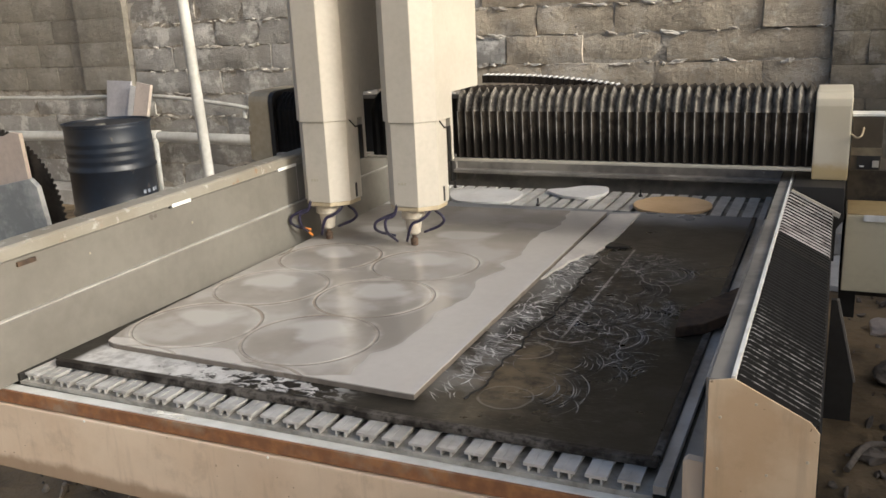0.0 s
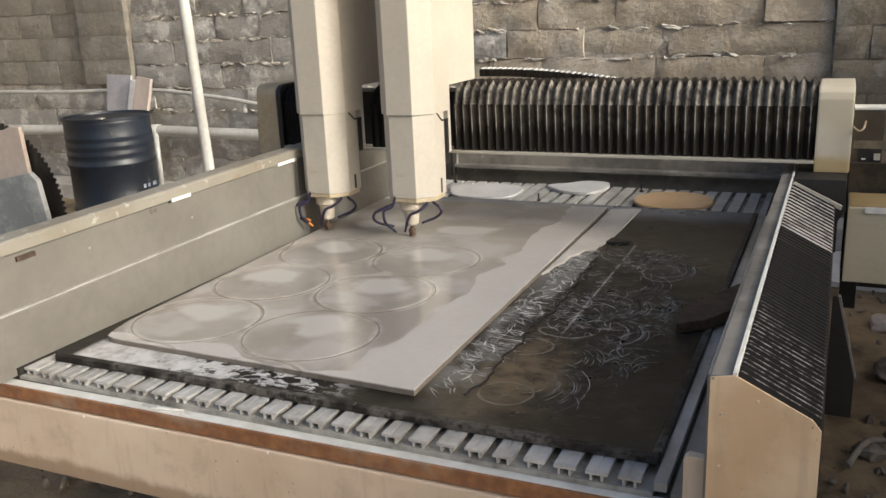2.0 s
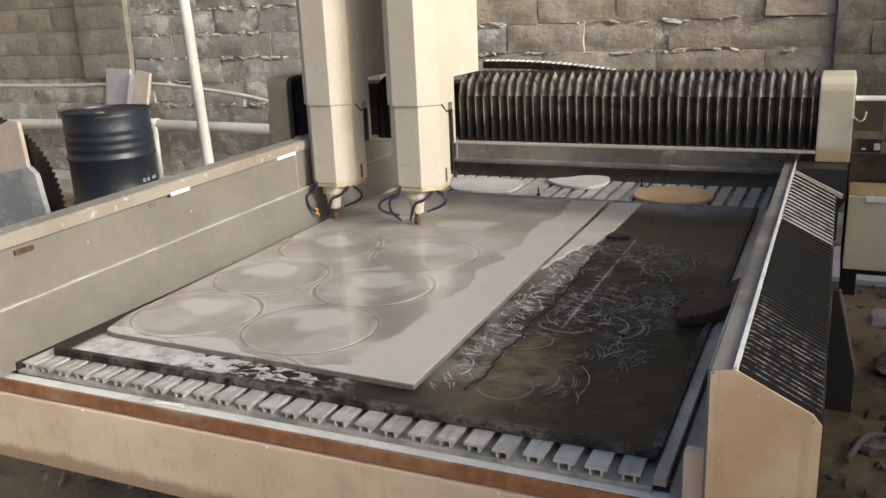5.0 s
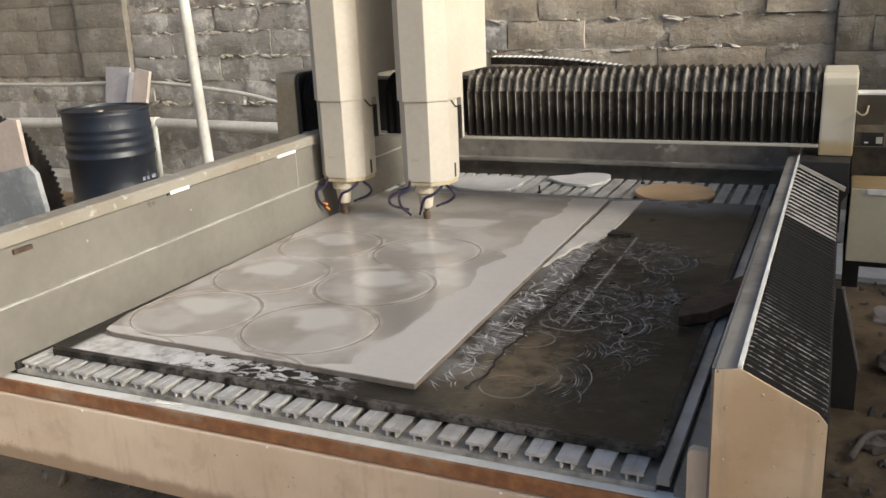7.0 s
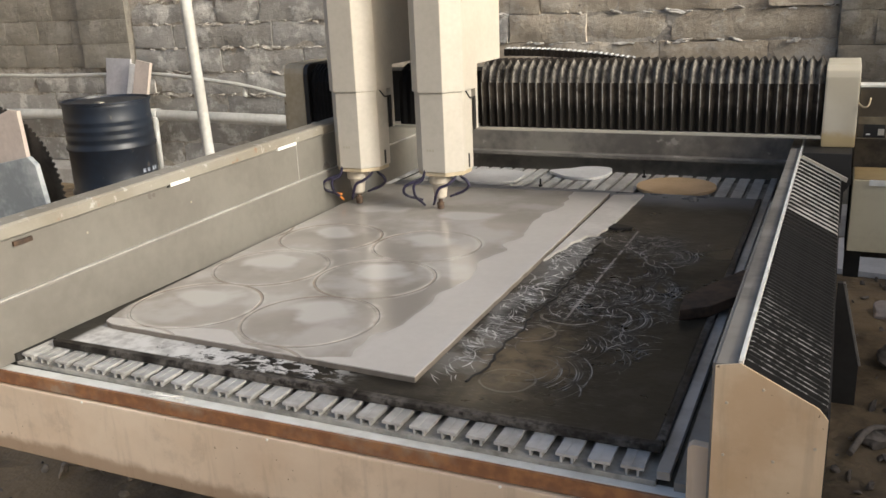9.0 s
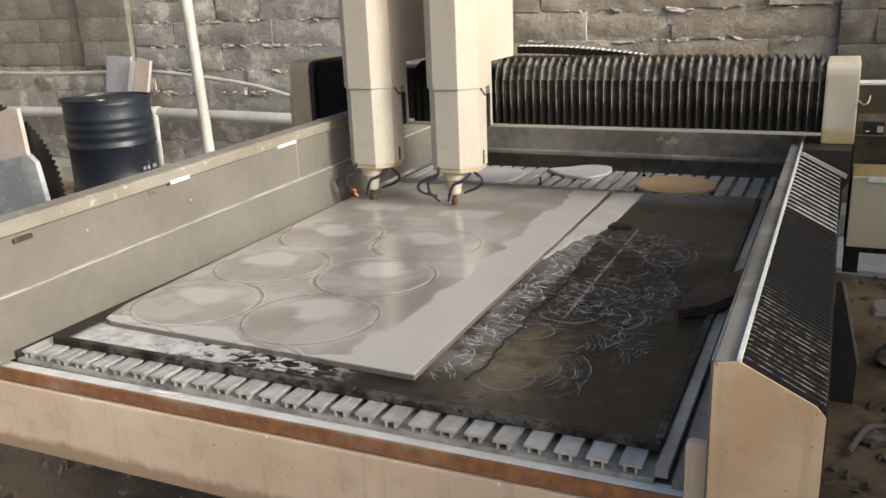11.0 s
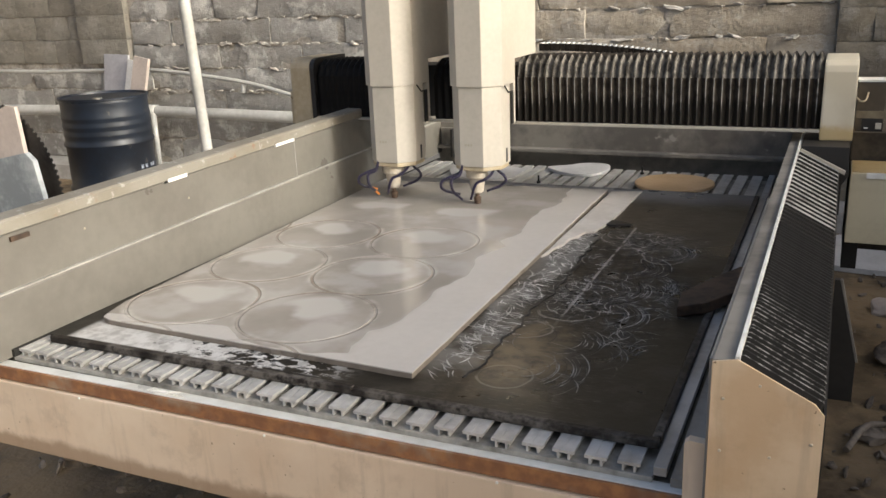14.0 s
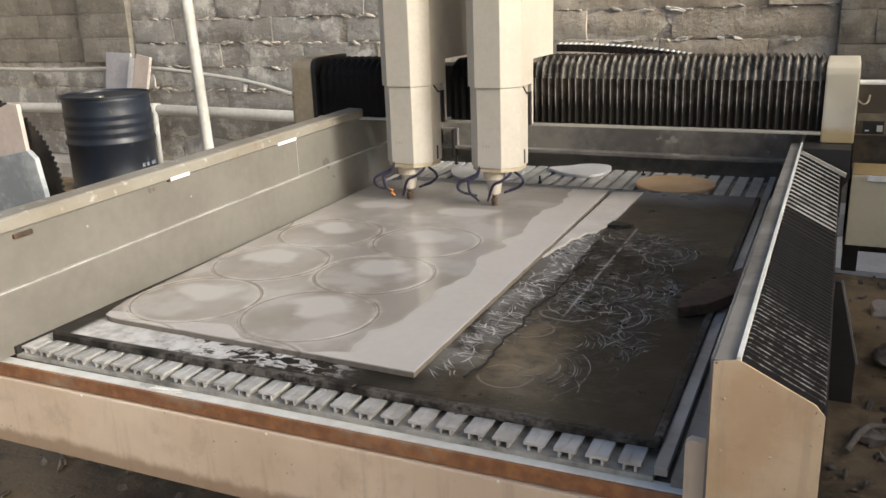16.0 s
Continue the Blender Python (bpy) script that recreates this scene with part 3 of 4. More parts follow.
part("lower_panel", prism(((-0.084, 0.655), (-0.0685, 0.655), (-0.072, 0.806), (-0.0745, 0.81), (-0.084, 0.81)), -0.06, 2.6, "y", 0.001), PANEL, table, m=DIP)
# pale strip stands in for the bright reflection along the panel edge
part("panel_strip", box((-0.0845, -0.06, 0.8105), (-0.0735, 2.6, 0.8145)), PALE_PAINT, table, "panel edge painted bright as a highlight", DIP)
part("panel_seam", box((-0.0846, 1.318, 0.815), (-0.0835, 1.321, 0.95)), PALE_PAINT, table, m=DIP)
# black strip in place of the shaded gap between wall and bed
part("gap_shade", box((-0.068, 0.0, BED - 0.0172), (-0.058, 2.55, BED + 0.001)), BLACK, table)
for y0, y1 in ((0.632, 0.718), (1.195, 1.312)):
    part("slot_tag", box((-0.0835, y0, 0.9495), (-0.076, y1, 0.961), 0.001), WHITE, table, "white tag in a slot", DIP)
part("rust_slot", box((-0.0835, 0.066, 0.932), (-0.0765, 0.122, 0.944), 0.001), WOOD, table, m=DIP)
part("slot_tag", box((-0.0835, 0.622, 0.9495), (-0.0775, 0.632, 0.957)), BLACK, table, m=DIP)
for y0, z0 in ((0.13, 0.73), (0.72, 0.88), (0.3, 0.9), (0.95, 0.75), (0.42, 0.77)):
    part("mud_fleck", lathe(((0.004, 0), (0.003, 0.0015)), 8), INK, table, m=DIP @ pose(-0.085 if z0 > 0.81 else -0.0755, y0, z0, 0, 90, 0))
part("end_panel", box((-0.085, 2.6, 0.45), (1.604, 2.62, 0.985)), GREY, table, "grey slurry-coated end panel")
part("end_ledge", box((-0.085, 2.545, 0.7), (1.604, 2.6, 0.716), 0.003), GREY, table)
part("corner_bracket", box((-0.06, 2.575, 0.66), (0.02, 2.598, 0.80), 0.004), GREY, table)
part("bracket_web", box((0.008, 2.53, 0.66), (0.02, 2.5745, 0.80), 0.003), BLACK, table)
part("side_wall", prism(((1.604, 0.4), (1.612, 0.4), (1.612, 0.905), (1.632, 0.905), (1.64, 0.9), (1.64, 0.917), (1.604, 0.915)), -0.098, 2.62, "y", 0.0015), GREY, table)
part("inner_skin", box((1.5985, -0.09, 0.652), (1.6035, 0.98, 0.912), 0.001), SKIN, table, "plain grey steel skin on the near half")
part("cover_rail", box((1.636, -0.098, 0.905), (1.6425, 2.62, 0.9235), 0.001), WHITE, table, "bright edge rail of the way cover")
part("end_plate", prism(((1.604, 0.08), (1.604, 0.913), (1.64, 0.921), (1.751, 0.8655), (1.7645, 0.849), (1.7645, 0.08)), -0.104, -0.1, "y", 0.001), PEACH, table, "stained end plate with bolts")
part("inner_plate", prism(((1.565, 0.3), (1.565, 0.752), (1.572, 0.759), (1.598, 0.757), (1.598, 0.3)), -0.075, -0.0565, "y", 0.001), STAINED, table)
for bx, bz in ((1.623, 0.855), (1.674, 0.884), (1.622, 0.767), (1.694, 0.769), (1.75, 0.801)):
    part("bolt", lathe(((0.0024, 0), (0.0024, 0.0015), (0.0012, 0.002)), 8), SPINDLE, table, m=pose(bx, -0.104, bz, 90, 0, 0))
for bx in (0.2, 0.72, 1.24):
    part("bolt", lathe(((0.003, 0), (0.003, 0.002), (0.0015, 0.003)), 10), WHITE, table, m=SKEW @ pose(bx - 0.015, -0.0415, 0.581, 90, 0, 0))
part("way_cover_bed", prism(((1.643, 0.86), (1.643, 0.888), (1.7625, 0.826), (1.7625, 0.79)), -0.099, 2.6, "y"), BLACK, table)
part("cover_skirt", box((1.763, -0.099, 0.3), (1.7665, 2.6, 0.849)), BLACK, table)
part("gusset", prism(((1.775, 0.70), (1.788, 0.70), (1.843, 0.475), (1.843, 0.36), (1.775, 0.36)), 1.0, 1.02, "y", 0.001), BLACK, table, "black gusset plate")
part("gusset_edge", prism(((1.789, 0.70), (1.7945, 0.70), (1.8485, 0.475), (1.8435, 0.475)), 1.0, 1.02, "y"), GREY, table)

# folds of the way cover: packed near the end plate, drawn open towards the gantry
COVER_Y0, PACKED, OPEN = -0.095, 42, 20


def cover_fold(length, rise, ridge):
    """One pleat across the sloped cover: a leaf that rises away from the end plate and drops behind."""
    bm = bmesh.new()
    a, b = Vector((1.6435, 0, 0.918)), Vector((1.7635, 0, 0.856))
    up = Vector((b.z - a.z, 0, a.x - b.x)).normalized() * -1
    if up.z < 0:
        up.negate()
    rows = []
    for y, h in ((0, -rise), (length * (1 - ridge), 0), (length, 0.001), (length, -rise - 0.006)):
        rows.append([bm.verts.new(p + up * h + Vector((0, y, 0))) for p in (a, a.lerp(b, 0.03) + up * 0.002, a.lerp(b, 0.97) + up * 0.002, b)])
    for k, (r, q) in enumerate(zip(rows, rows[1:])):
        for i in range(3):
            bm.faces.new((r[i], r[i + 1], q[i + 1], q[i])).material_index = int(k == 1)
    bmesh.ops.recalc_face_normals(bm, faces=bm.faces)
    return bm


tight = part("cover_pleat", cover_fold(0.0185, 0.02, 0.11), (COVER_BLACK, COVER_SMEAR), table, m=pose(0, COVER_Y0, 0))
for i in range(1, PACKED):
    linked("cover_pleat", tight.data, table, m=pose(0, COVER_Y0 + 0.019 * i, random.uniform(-0.0015, 0.0015)))
# the first open pleats take the darker edge, so the painted reflections fade
dark_fold = part("cover_pleat", cover_fold(0.034, 0.026, 0.25), (COVER_BLACK, COVER_SMEAR), table)
loose = part("cover_pleat", cover_fold(0.036, 0.026, 0.36), (COVER_BLACK, COVER_STREAK), table)
COVER_PLEATS = [dark_fold] + [linked("cover_pleat", dark_fold.data, table) for i in range(1, 5)] + [loose] + [linked("cover_pleat", loose.data, table) for i in range(6, OPEN)]

# ---- sheet, slab and pieces on the bed ----
sheet = tagged(part("backing_sheet", box((-0.03, 0.088, BED + 0.002), (1.485, 2.05, BED + 0.014)), SHEET), "black rubber sheet scored with white arcs on the bed", "rubber sheet")
part("rim", box((-0.01, 0.068, BED + 0.001), (0.86, 0.0875, BED + 0.018), 0.004), RUBBER_MID, sheet)
part("rim", box((0.8605, 0.066, BED + 0.001), (1.5, 0.0875, BED + 0.016), 0.004), RUBBER_MID, sheet)
part("rim", box((1.4855, 0.088, BED + 0.001), (1.502, 2.05, BED + 0.016), 0.004), RUBBER_MID, sheet)
part("flap", blob(((1.0, 1.49), (1.08, 1.475), (1.13, 1.5), (1.1, 1.525), (1.03, 1.53)), BED + 0.0142, BED + 0.022, 0.003, 3), BLACK, sheet)

part("seam", tube([(1.074 + 0.016 * noise.noise(Vector((y * 7, 0.3, 0))) + 0.012 * noise.noise(Vector((y * 31, 1.3, 0))), y, BED + 0.0138) for y in (0.2 + 0.013 * k for k in range(86))], 0.0036, 6), BLACK, sheet, "torn dark seam")


def arc_marks(n, x0, x1, y0, y1, r0, r1, sweep, w0, w1, seed, keep=None):
    """Many thin tapered arcs drawn on the sheet."""
    rnd = random.Random(seed)
    verts, faces = [], []
    for _ in range(n):
        x, y = rnd.uniform(x0, x1), rnd.uniform(y0, y1)
        if keep and not keep(x, y, rnd):
            continue
        r, a0, span, w = rnd.uniform(r0, r1), rnd.uniform(0, 6.28), radians(rnd.uniform(*sweep)), rnd.uniform(w0, w1)
        cx, cy, k, base = x - r * math.cos(a0 + span / 2), y - r * math.sin(a0 + span / 2), max(4, int(span * 6)), len(verts)
        wild = rnd.uniform(-0.15, 0.15)
        for i in range(k + 1):
            t = i / k
            a, h = a0 + span * t, 0.5 * w * (0.25 + 0.75 * math.sin(math.pi * min(1, t + 0.1)))
            q = r * (1 + wild * t)
            for d in (-h, h):
                verts.append((min(max(cx + (q + d) * math.cos(a), 0.93), 1.475), min(max(cy + (q + d) * math.sin(a), 0.1), 2.03), BED + 0.0146))
        for i in range(k):
            p = base + 2 * i
            faces.append((p, p + 1, p + 3, p + 2))
    me = bpy.data.meshes.new("marks")
    me.from_pydata(verts, [], faces)
    bm = bmesh.new()
    bm.from_mesh(me)
    bpy.data.meshes.remove(me)
    return bm


def dense(x, y, rnd):
    """Marks crowd where the cutter worked."""
    return noise.noise(Vector((x * 5, y * 4, 1.7))) + 0.25 > rnd.random() * 0.8


tagged(part("swirl_wear", arc_marks(1400, 1.07, 1.40, 0.45, 1.42, 0.02, 0.09, (30, 130), 0.0012, 0.0032, 5, dense), MARK_DIM, sheet), "grey swirling cutter marks", kind="stuff")
tagged(part("loop_wear", arc_marks(26, 1.06, 1.38, 0.2, 1.35, 0.045, 0.085, (70, 170), 0.0016, 0.003, 6), MARK_DIM, sheet), "grey looping cutter marks", kind="stuff")


def swept_marks(rows, seed):
    """Nested part-circles, as a cutter leaves when it comes round again."""
    rnd, verts, faces = random.Random(seed), [], []
    for cx, cy, r0, r1, n, turn in rows:
        for _ in range(n):
            r, a0 = rnd.uniform(r0, r1), radians(turn + rnd.uniform(-75, -10))
            span, w, base = radians(rnd.uniform(35, 120)), rnd.uniform(0.0008, 0.0026), len(verts)
            ox, oy, k = cx + rnd.uniform(-0.008, 0.008), cy + rnd.uniform(-0.012, 0.012), 16
            for i in range(k + 1):
                a, h = a0 + span * i / k, 0.5 * w * (0.2 + 0.8 * math.sin(math.pi * i / k))
                for d in (-h, h):
                    verts.append((ox + (r + d) * math.cos(a), oy + (r + d) * math.sin(a), BED + 0.01475))
            faces += [(base + 2 * i, base + 2 * i + 1, base + 2 * i + 3, base + 2 * i + 2) for i in range(k)]
    me = bpy.data.meshes.new("marks")
    me.from_pydata(verts, [], faces)
    bm = bmesh.new()
    bm.from_mesh(me)
    bpy.data.meshes.remove(me)
    return bm


SWEEPS = ((1.27, 1.22, 0.06, 0.125, 22, 20), (1.22, 1.05, 0.05, 0.13, 24, 0), (1.21, 0.84, 0.05, 0.13, 30, -5), (1.30, 0.92, 0.05, 0.10, 16, 10), (1.24, 0.66, 0.05, 0.12, 24, 0),
          (1.19, 0.46, 0.05, 0.12, 10, 0), (1.16, 0.29, 0.06, 0.15, 12, 5), (1.28, 0.4, 0.05, 0.1, 6, 0), (1.14, 1.1, 0.03, 0.08, 14, 170), (1.15, 0.85, 0.03, 0.08, 14, 180), (1.11, 0.52, 0.03, 0.06, 14, 100))
tagged(part("sweep_wear", swept_marks(SWEEPS, 3), MARK_DIM, sheet), "grey nested part-circle cutter marks", kind="stuff")


def comb_marks(seed):
    """Short curved strokes side by side, left by the edge of the cutter as it passed along the slab."""
    rnd, verts, faces = random.Random(seed), [], []
    y = 0.2
    while y < 1.42:
        y += rnd.uniform(0.002, 0.007) * (1.6 if y < 0.4 else 1)
        if noise.noise(Vector((y * 9, 2.3, 0))) < -0.25:
            continue
        x = rnd.uniform(0.968, 1.03)
        length, bend, lean_by = rnd.uniform(0.025, 0.065), rnd.uniform(0.1, 0.9), radians(rnd.gauss(-28, 22))
        w, base, k = rnd.uniform(0.0016, 0.0046), len(verts), 8
        px, py = x, y
        for i in range(k + 1):
            a = lean_by + bend * (i / k - 0.5)
            h = 0.5 * w * (0.2 + 0.8 * math.sin(math.pi * min(1, i / k + 0.08)))
            for d in (-h, h):
                verts.append((min(px - d * math.sin(a), 1.072), py + d * math.cos(a), BED + 0.0146))
            px += length / k * math.cos(a)
            py += length / k * math.sin(a)
        faces += [(base + 2 * i, base + 2 * i + 2, base + 2 * i + 3, base + 2 * i + 1) for i in range(k)]
    me = bpy.data.meshes.new("marks")
    me.from_pydata(verts, [], faces)
    bm = bmesh.new()
    bm.from_mesh(me)
    bpy.data.meshes.remove(me)
    return bm


def tick_marks(seed):
    """Small cross ticks along the straight scribe."""
    rnd, bm = random.Random(seed), bmesh.new()
    for k in range(34):
        y, x, half, lean_by = 0.66 + 0.0135 * k + rnd.uniform(-0.004, 0.004), 1.156 + rnd.uniform(-0.014, 0.006), rnd.uniform(0.006, 0.019), rnd.uniform(-0.25, 0.1)
        w = rnd.uniform(0.0006, 0.0014)
        bm.faces.new([bm.verts.new((x + a * half, y + a * half * lean_by + b * w, BED + 0.0148)) for a, b in ((-1, -1), (1, -1), (1, 1), (-1, 1))])
    return bm


tagged(part("tick_wear", tick_marks(4), MARK_PALE, sheet), "pale cross ticks on a scribed line", kind="stuff")
tagged(part("dust_comb", comb_marks(7), MARK_PALE, sheet), "white comb-like dust strokes", kind="stuff")
tagged(part("dust_scatter", arc_marks(170, 0.975, 1.068, 0.3, 1.42, 0.03, 0.11, (20, 70), 0.002, 0.005, 7), MARK_PALE, sheet), "white dust strokes", kind="stuff")


def slab_mesh():
    """The slab's outline with one broken corner and slightly chipped edges."""
    c = [(0.07, 0.186), (0.961, 0.157), (0.943, 1.95), (-0.035, 1.89), (0.014, 0.31), (0.03, 0.235), (0.045, 0.197)]
    out = []
    for i, p in enumerate(c):
        q = c[(i + 1) % len(c)]
        a, b = Vector((*p, 0)), Vector((*q, 0))
        n = max(2, int((b - a).length / 0.03))
        for k in range(n):
            v = a.lerp(b, k / n)
            v += 0.0025 * noise.noise_vector(v * 40)
            out.append((v.x, v.y))
    return prism(out, BED + 0.0145, BED + 0.03, "z", 0.0011)


def strip_mesh():
    """A narrow piece sawn off the slab, snapped off raggedly at one end."""
    c = [(0.9575, 1.06), (0.966, 1.1), (0.972, 1.17), (0.984, 1.2), (0.987, 1.27), (1.004, 1.3), (1.012, 1.36), (1.04, 1.375), (1.056, 1.46), (1.064, 1.6), (1.068, 1.99), (0.956, 1.955)]
    out = []
    for i, p in enumerate(c):
        a, b = Vector((*p, 0)), Vector((*c[(i + 1) % len(c)], 0))
        n = max(2, int((b - a).length / 0.02))
        for k in range(n):
            v = a.lerp(b, k / n)
            v += 0.004 * noise.noise_vector(v * 35)
            out.append((v.x, v.y))
    return prism(out, BED + 0.0145, BED + 0.0225, "z", 0.0018)


tagged(part("stone_strip", strip_mesh(), STRIP), "narrow dry pale stone strip sawn from the slab", "stone strip")
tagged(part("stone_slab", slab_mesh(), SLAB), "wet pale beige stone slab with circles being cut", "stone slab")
tagged(part("stone_disc", lathe(((0.157, 0), (0.16, 0.002), (0.16, 0.011), (0.158, 0.013)), 64, at=(1.155, 2.215, BED + 0.002)), OCHRE), "round ochre stone disc on the bed slats", "stone disc", group="cut stone pieces on the bed")
tagged(part("stone_offcut", blob(((0.555, 2.40), (0.66, 2.29), (0.77, 2.28), (0.83, 2.38), (0.81, 2.51), (0.71, 2.53), (0.63, 2.46)), BED + 0.002, BED + 0.015, 0.004, 5), OFFCUT), "pear-shaped pale grey stone offcut on the slats", "stone offcut", group="cut stone pieces on the bed")
tagged(part("stone_offcut", blob(((0.12, 2.3), (0.25, 2.38), (0.42, 2.37), (0.47, 2.27), (0.45, 2.13), (0.33, 2.09), (0.2, 2.12)), BED + 0.002, BED + 0.012, 0.006, 9), OFFCUT), "flat grey stone offcut behind the slab", "stone offcut", group="cut stone pieces on the bed")
for cx, cy in ((0.985, 2.4), (0.08, 2.42), (0.60, 2.12)):
    clamp = tagged(new("clamp_bolt"), "small black clamp bolt standing in a bed slot", "bolt", "clamp bolts")
    part("shank", lathe(((0.004, 0), (0.004, 0.045)), 8, at=(cx, cy, BED - 0.01)), BLACK, clamp)
    part("nut", lathe(((0.009, 0), (0.009, 0.008)), 6, at=(cx, cy, BED + 0.001)), BLACK, clamp)
tagged(part("timber_wedge", prism(((1.425, 0.69), (1.418, 0.80), (1.47, 0.92), (1.535, 1.06), (1.60, 1.05), (1.60, 0.90), (1.55, 0.85), (1.49, 0.74)), BED + 0.0165, BED + 0.045, "z", 0.004), WOOD), "dark wet brown timber offcut against the side wall", "timber")

# ---- the gantry ----
gantry = tagged(new("gantry"), "cream gantry with black bellows and two spindle heads", "gantry")
POST = ((1.49, 0.926), (1.49, 1.165), (1.496, 1.186), (1.512, 1.2), (1.54, 1.205), (1.76, 1.205), (1.76, 0.926))
part("end_post", prism([(y, z if z < 1 else z - 0.012) for y, z in POST], 1.695, 1.797, "x", 0.006), POST_PAINT, gantry, "cream end cover")
part("end_post", prism(POST, -0.405, -0.31, "x", 0.006), TAN, gantry, "tan end cover")
part("post_foot", box((-0.428, 1.51, 0.9265), (-0.4055, 1.75, 1.065), 0.003), TAN, gantry)
part("post_lip", prism(POST, -0.309, -0.288, "x", 0.004), BLACK, gantry)
part("beam", box((-0.285, 1.56, 0.965), (1.694, 1.72, 1.17)), BLACK, gantry)
part("beam_edge", box((-0.287, 1.487, 0.952), (1.694, 1.52, 0.9615), 0.002), CREAM, gantry, "pale steel edge under the bellows")
part("leg_plate", prism(((1.646, 0.7), (1.646, 0.925), (1.79, 0.925), (1.795, 0.83), (1.7755, 0.80), (1.7755, 0.7)), 1.375, 1.74, "y", 0.002), BLACK, gantry)
part("leg_plate", box((-0.40, 1.42, 0.40), (-0.16, 1.74, 0.925), 0.002), BLACK, gantry)
part("cover_bar", prism(((1.644, 0.908), (1.648, 0.921), (1.785, 0.853), (1.782, 0.84)), 1.345, 1.358, "y", 0.001), CREAM, gantry, "pale end bar of the way cover")
part("side_box", box((1.802, 1.46, 0.585), (2.25, 1.675, 0.826), 0.004), COVER_CREAM, gantry, "yellowish cream motor cover")
part("drive_bracket", box((1.80, 1.69, 0.5), (2.25, 1.93, 0.925), 0.003), MUDDY, gantry, "muddy black drive bracket")
part("side_box_top", box((1.806, 1.468, 0.8265), (2.245, 1.673, 0.829), 0.001), OCHRE_PAINT, gantry)
part("side_box_plate", box((1.85, 1.455, 0.81), (2.2, 1.4595, 0.829)), WHITE, gantry)
part("foot", box((1.80, 1.6, 0.45), (1.85, 1.688, 0.5845), 0.003), BLACK, gantry)
cover = part("switch_cover", box((1.80, 1.52, 0.955), (1.886, 1.6, 1.118), 0.004), GLASS_GREY, gantry, "smoky switch cover")
part("cover_top", box((1.799, 1.518, 1.1185), (1.89, 1.602, 1.126), 0.002), WHITE, cover)
part("cover_band", box((1.801, 1.5165, 1.0), (1.889, 1.5195, 1.024)), BROWN, cover)
part("label_plate", box((1.82, 1.5155, 0.958), (1.882, 1.5195, 1.0)), BLACK, cover)
part("switch", box((1.862, 1.509, 0.966), (1.88, 1.5145, 0.986), 0.001), CREAM, cover)
part("print_bar", box((1.828, 1.5135, 0.966), (1.84, 1.515, 0.97)), WHITE, cover)
part("cable", tube(((1.797, 1.5, 1.07), (1.812, 1.48, 1.06), (1.826, 1.48, 1.065), (1.832, 1.51, 1.085)), 0.003, 8, fine=5), TAN, gantry)


def fold_mesh(w=0.031, deep=0.017):
    """One pleat of the beam bellows: a ridge between two valleys, over the front, the sloped corner and the top."""
    bm = bmesh.new()
    prof = ((1.508, 0.963), (1.508, 1.045), (1.508, 1.13), (1.53, 1.172), (1.565, 1.19), (1.7, 1.19))
    out = ((-1, 0), (-1, 0), (-1.2, 0.1), (-0.9, 0.8), (-0.2, 1.2), (0, 1))
    rows = []
    for (y, z), (oy, oz), q in zip(prof, out, (0.45, 0.45, 0.65, 1, 1, 1)):
        d = q * deep
        rows.append([bm.verts.new((dx, y + o * oy, z + o * oz)) for dx, o in ((-w / 2, -0.3 * d), (-0.0016, d), (0.0016, d), (w / 2, -0.3 * d))])
    for k, (r, s) in enumerate(zip(rows, rows[1:])):
        for i in range(3):
            f = bm.faces.new((r[i], r[i + 1], s[i + 1], s[i]))
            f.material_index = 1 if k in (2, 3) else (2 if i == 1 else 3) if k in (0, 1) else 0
    bmesh.ops.recalc_face_normals(bm, faces=bm.faces)
    return bm


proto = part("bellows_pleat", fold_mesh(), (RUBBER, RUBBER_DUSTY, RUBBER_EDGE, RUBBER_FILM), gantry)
N_RIGHT, N_LEFT = 39, 13
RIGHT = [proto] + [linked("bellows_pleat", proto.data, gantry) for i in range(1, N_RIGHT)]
dark = part("bellows_pleat", fold_mesh(0.034, 0.007), (COVER_BLACK, COVER_BLACK, COVER_BLACK, COVER_BLACK), gantry)
LEFT = [dark] + [linked("bellows_pleat", dark.data, gantry) for i in range(1, N_LEFT)]

# ---- spindle heads; origin above the cutter's tip ----
COVER = ((-0.045, -0.062), (0.053, -0.062), (0.111, -0.004), (0.112, 0.105), (-0.092, 0.105), (-0.092, -0.012))
SHROUD = ((-0.041, -0.056), (0.050, -0.056), (0.105, -0.001), (0.105, 0.083), (-0.086, 0.083), (-0.086, -0.008))


def side_on(u, z, v=0.0):
    """A place beside the spindle: u across the corner of the head, v outward from it."""
    return (0.894 * u + 0.449 * v, 0.449 * u - 0.894 * v, z)


HOSE_RUNS = (((-0.055, 0.85, 0), (-0.058, 0.81, 0.0), (-0.09, 0.795, 0.01), (-0.122, 0.775, 0.01), (-0.126, 0.748, 0.01), (-0.108, 0.728, 0), (-0.08, 0.718, 0)),
             ((-0.05, 0.85, 0.03), (-0.062, 0.805, 0.03), (-0.088, 0.79, 0.035), (-0.092, 0.765, 0.035), (-0.086, 0.733, 0.03), (-0.068, 0.708, 0.02)),
             ((0.072, 0.855, 0), (0.072, 0.812, 0.0), (0.092, 0.79, 0.01), (0.099, 0.765, 0.01), (0.08, 0.742, 0.005), (0.052, 0.728, 0)),
             ((0.054, 0.855, 0.03), (0.053, 0.812, 0.03), (0.024, 0.782, 0.04), (-0.002, 0.768, 0.035), (-0.014, 0.742, 0.03), (-0.02, 0.712, 0.02)))


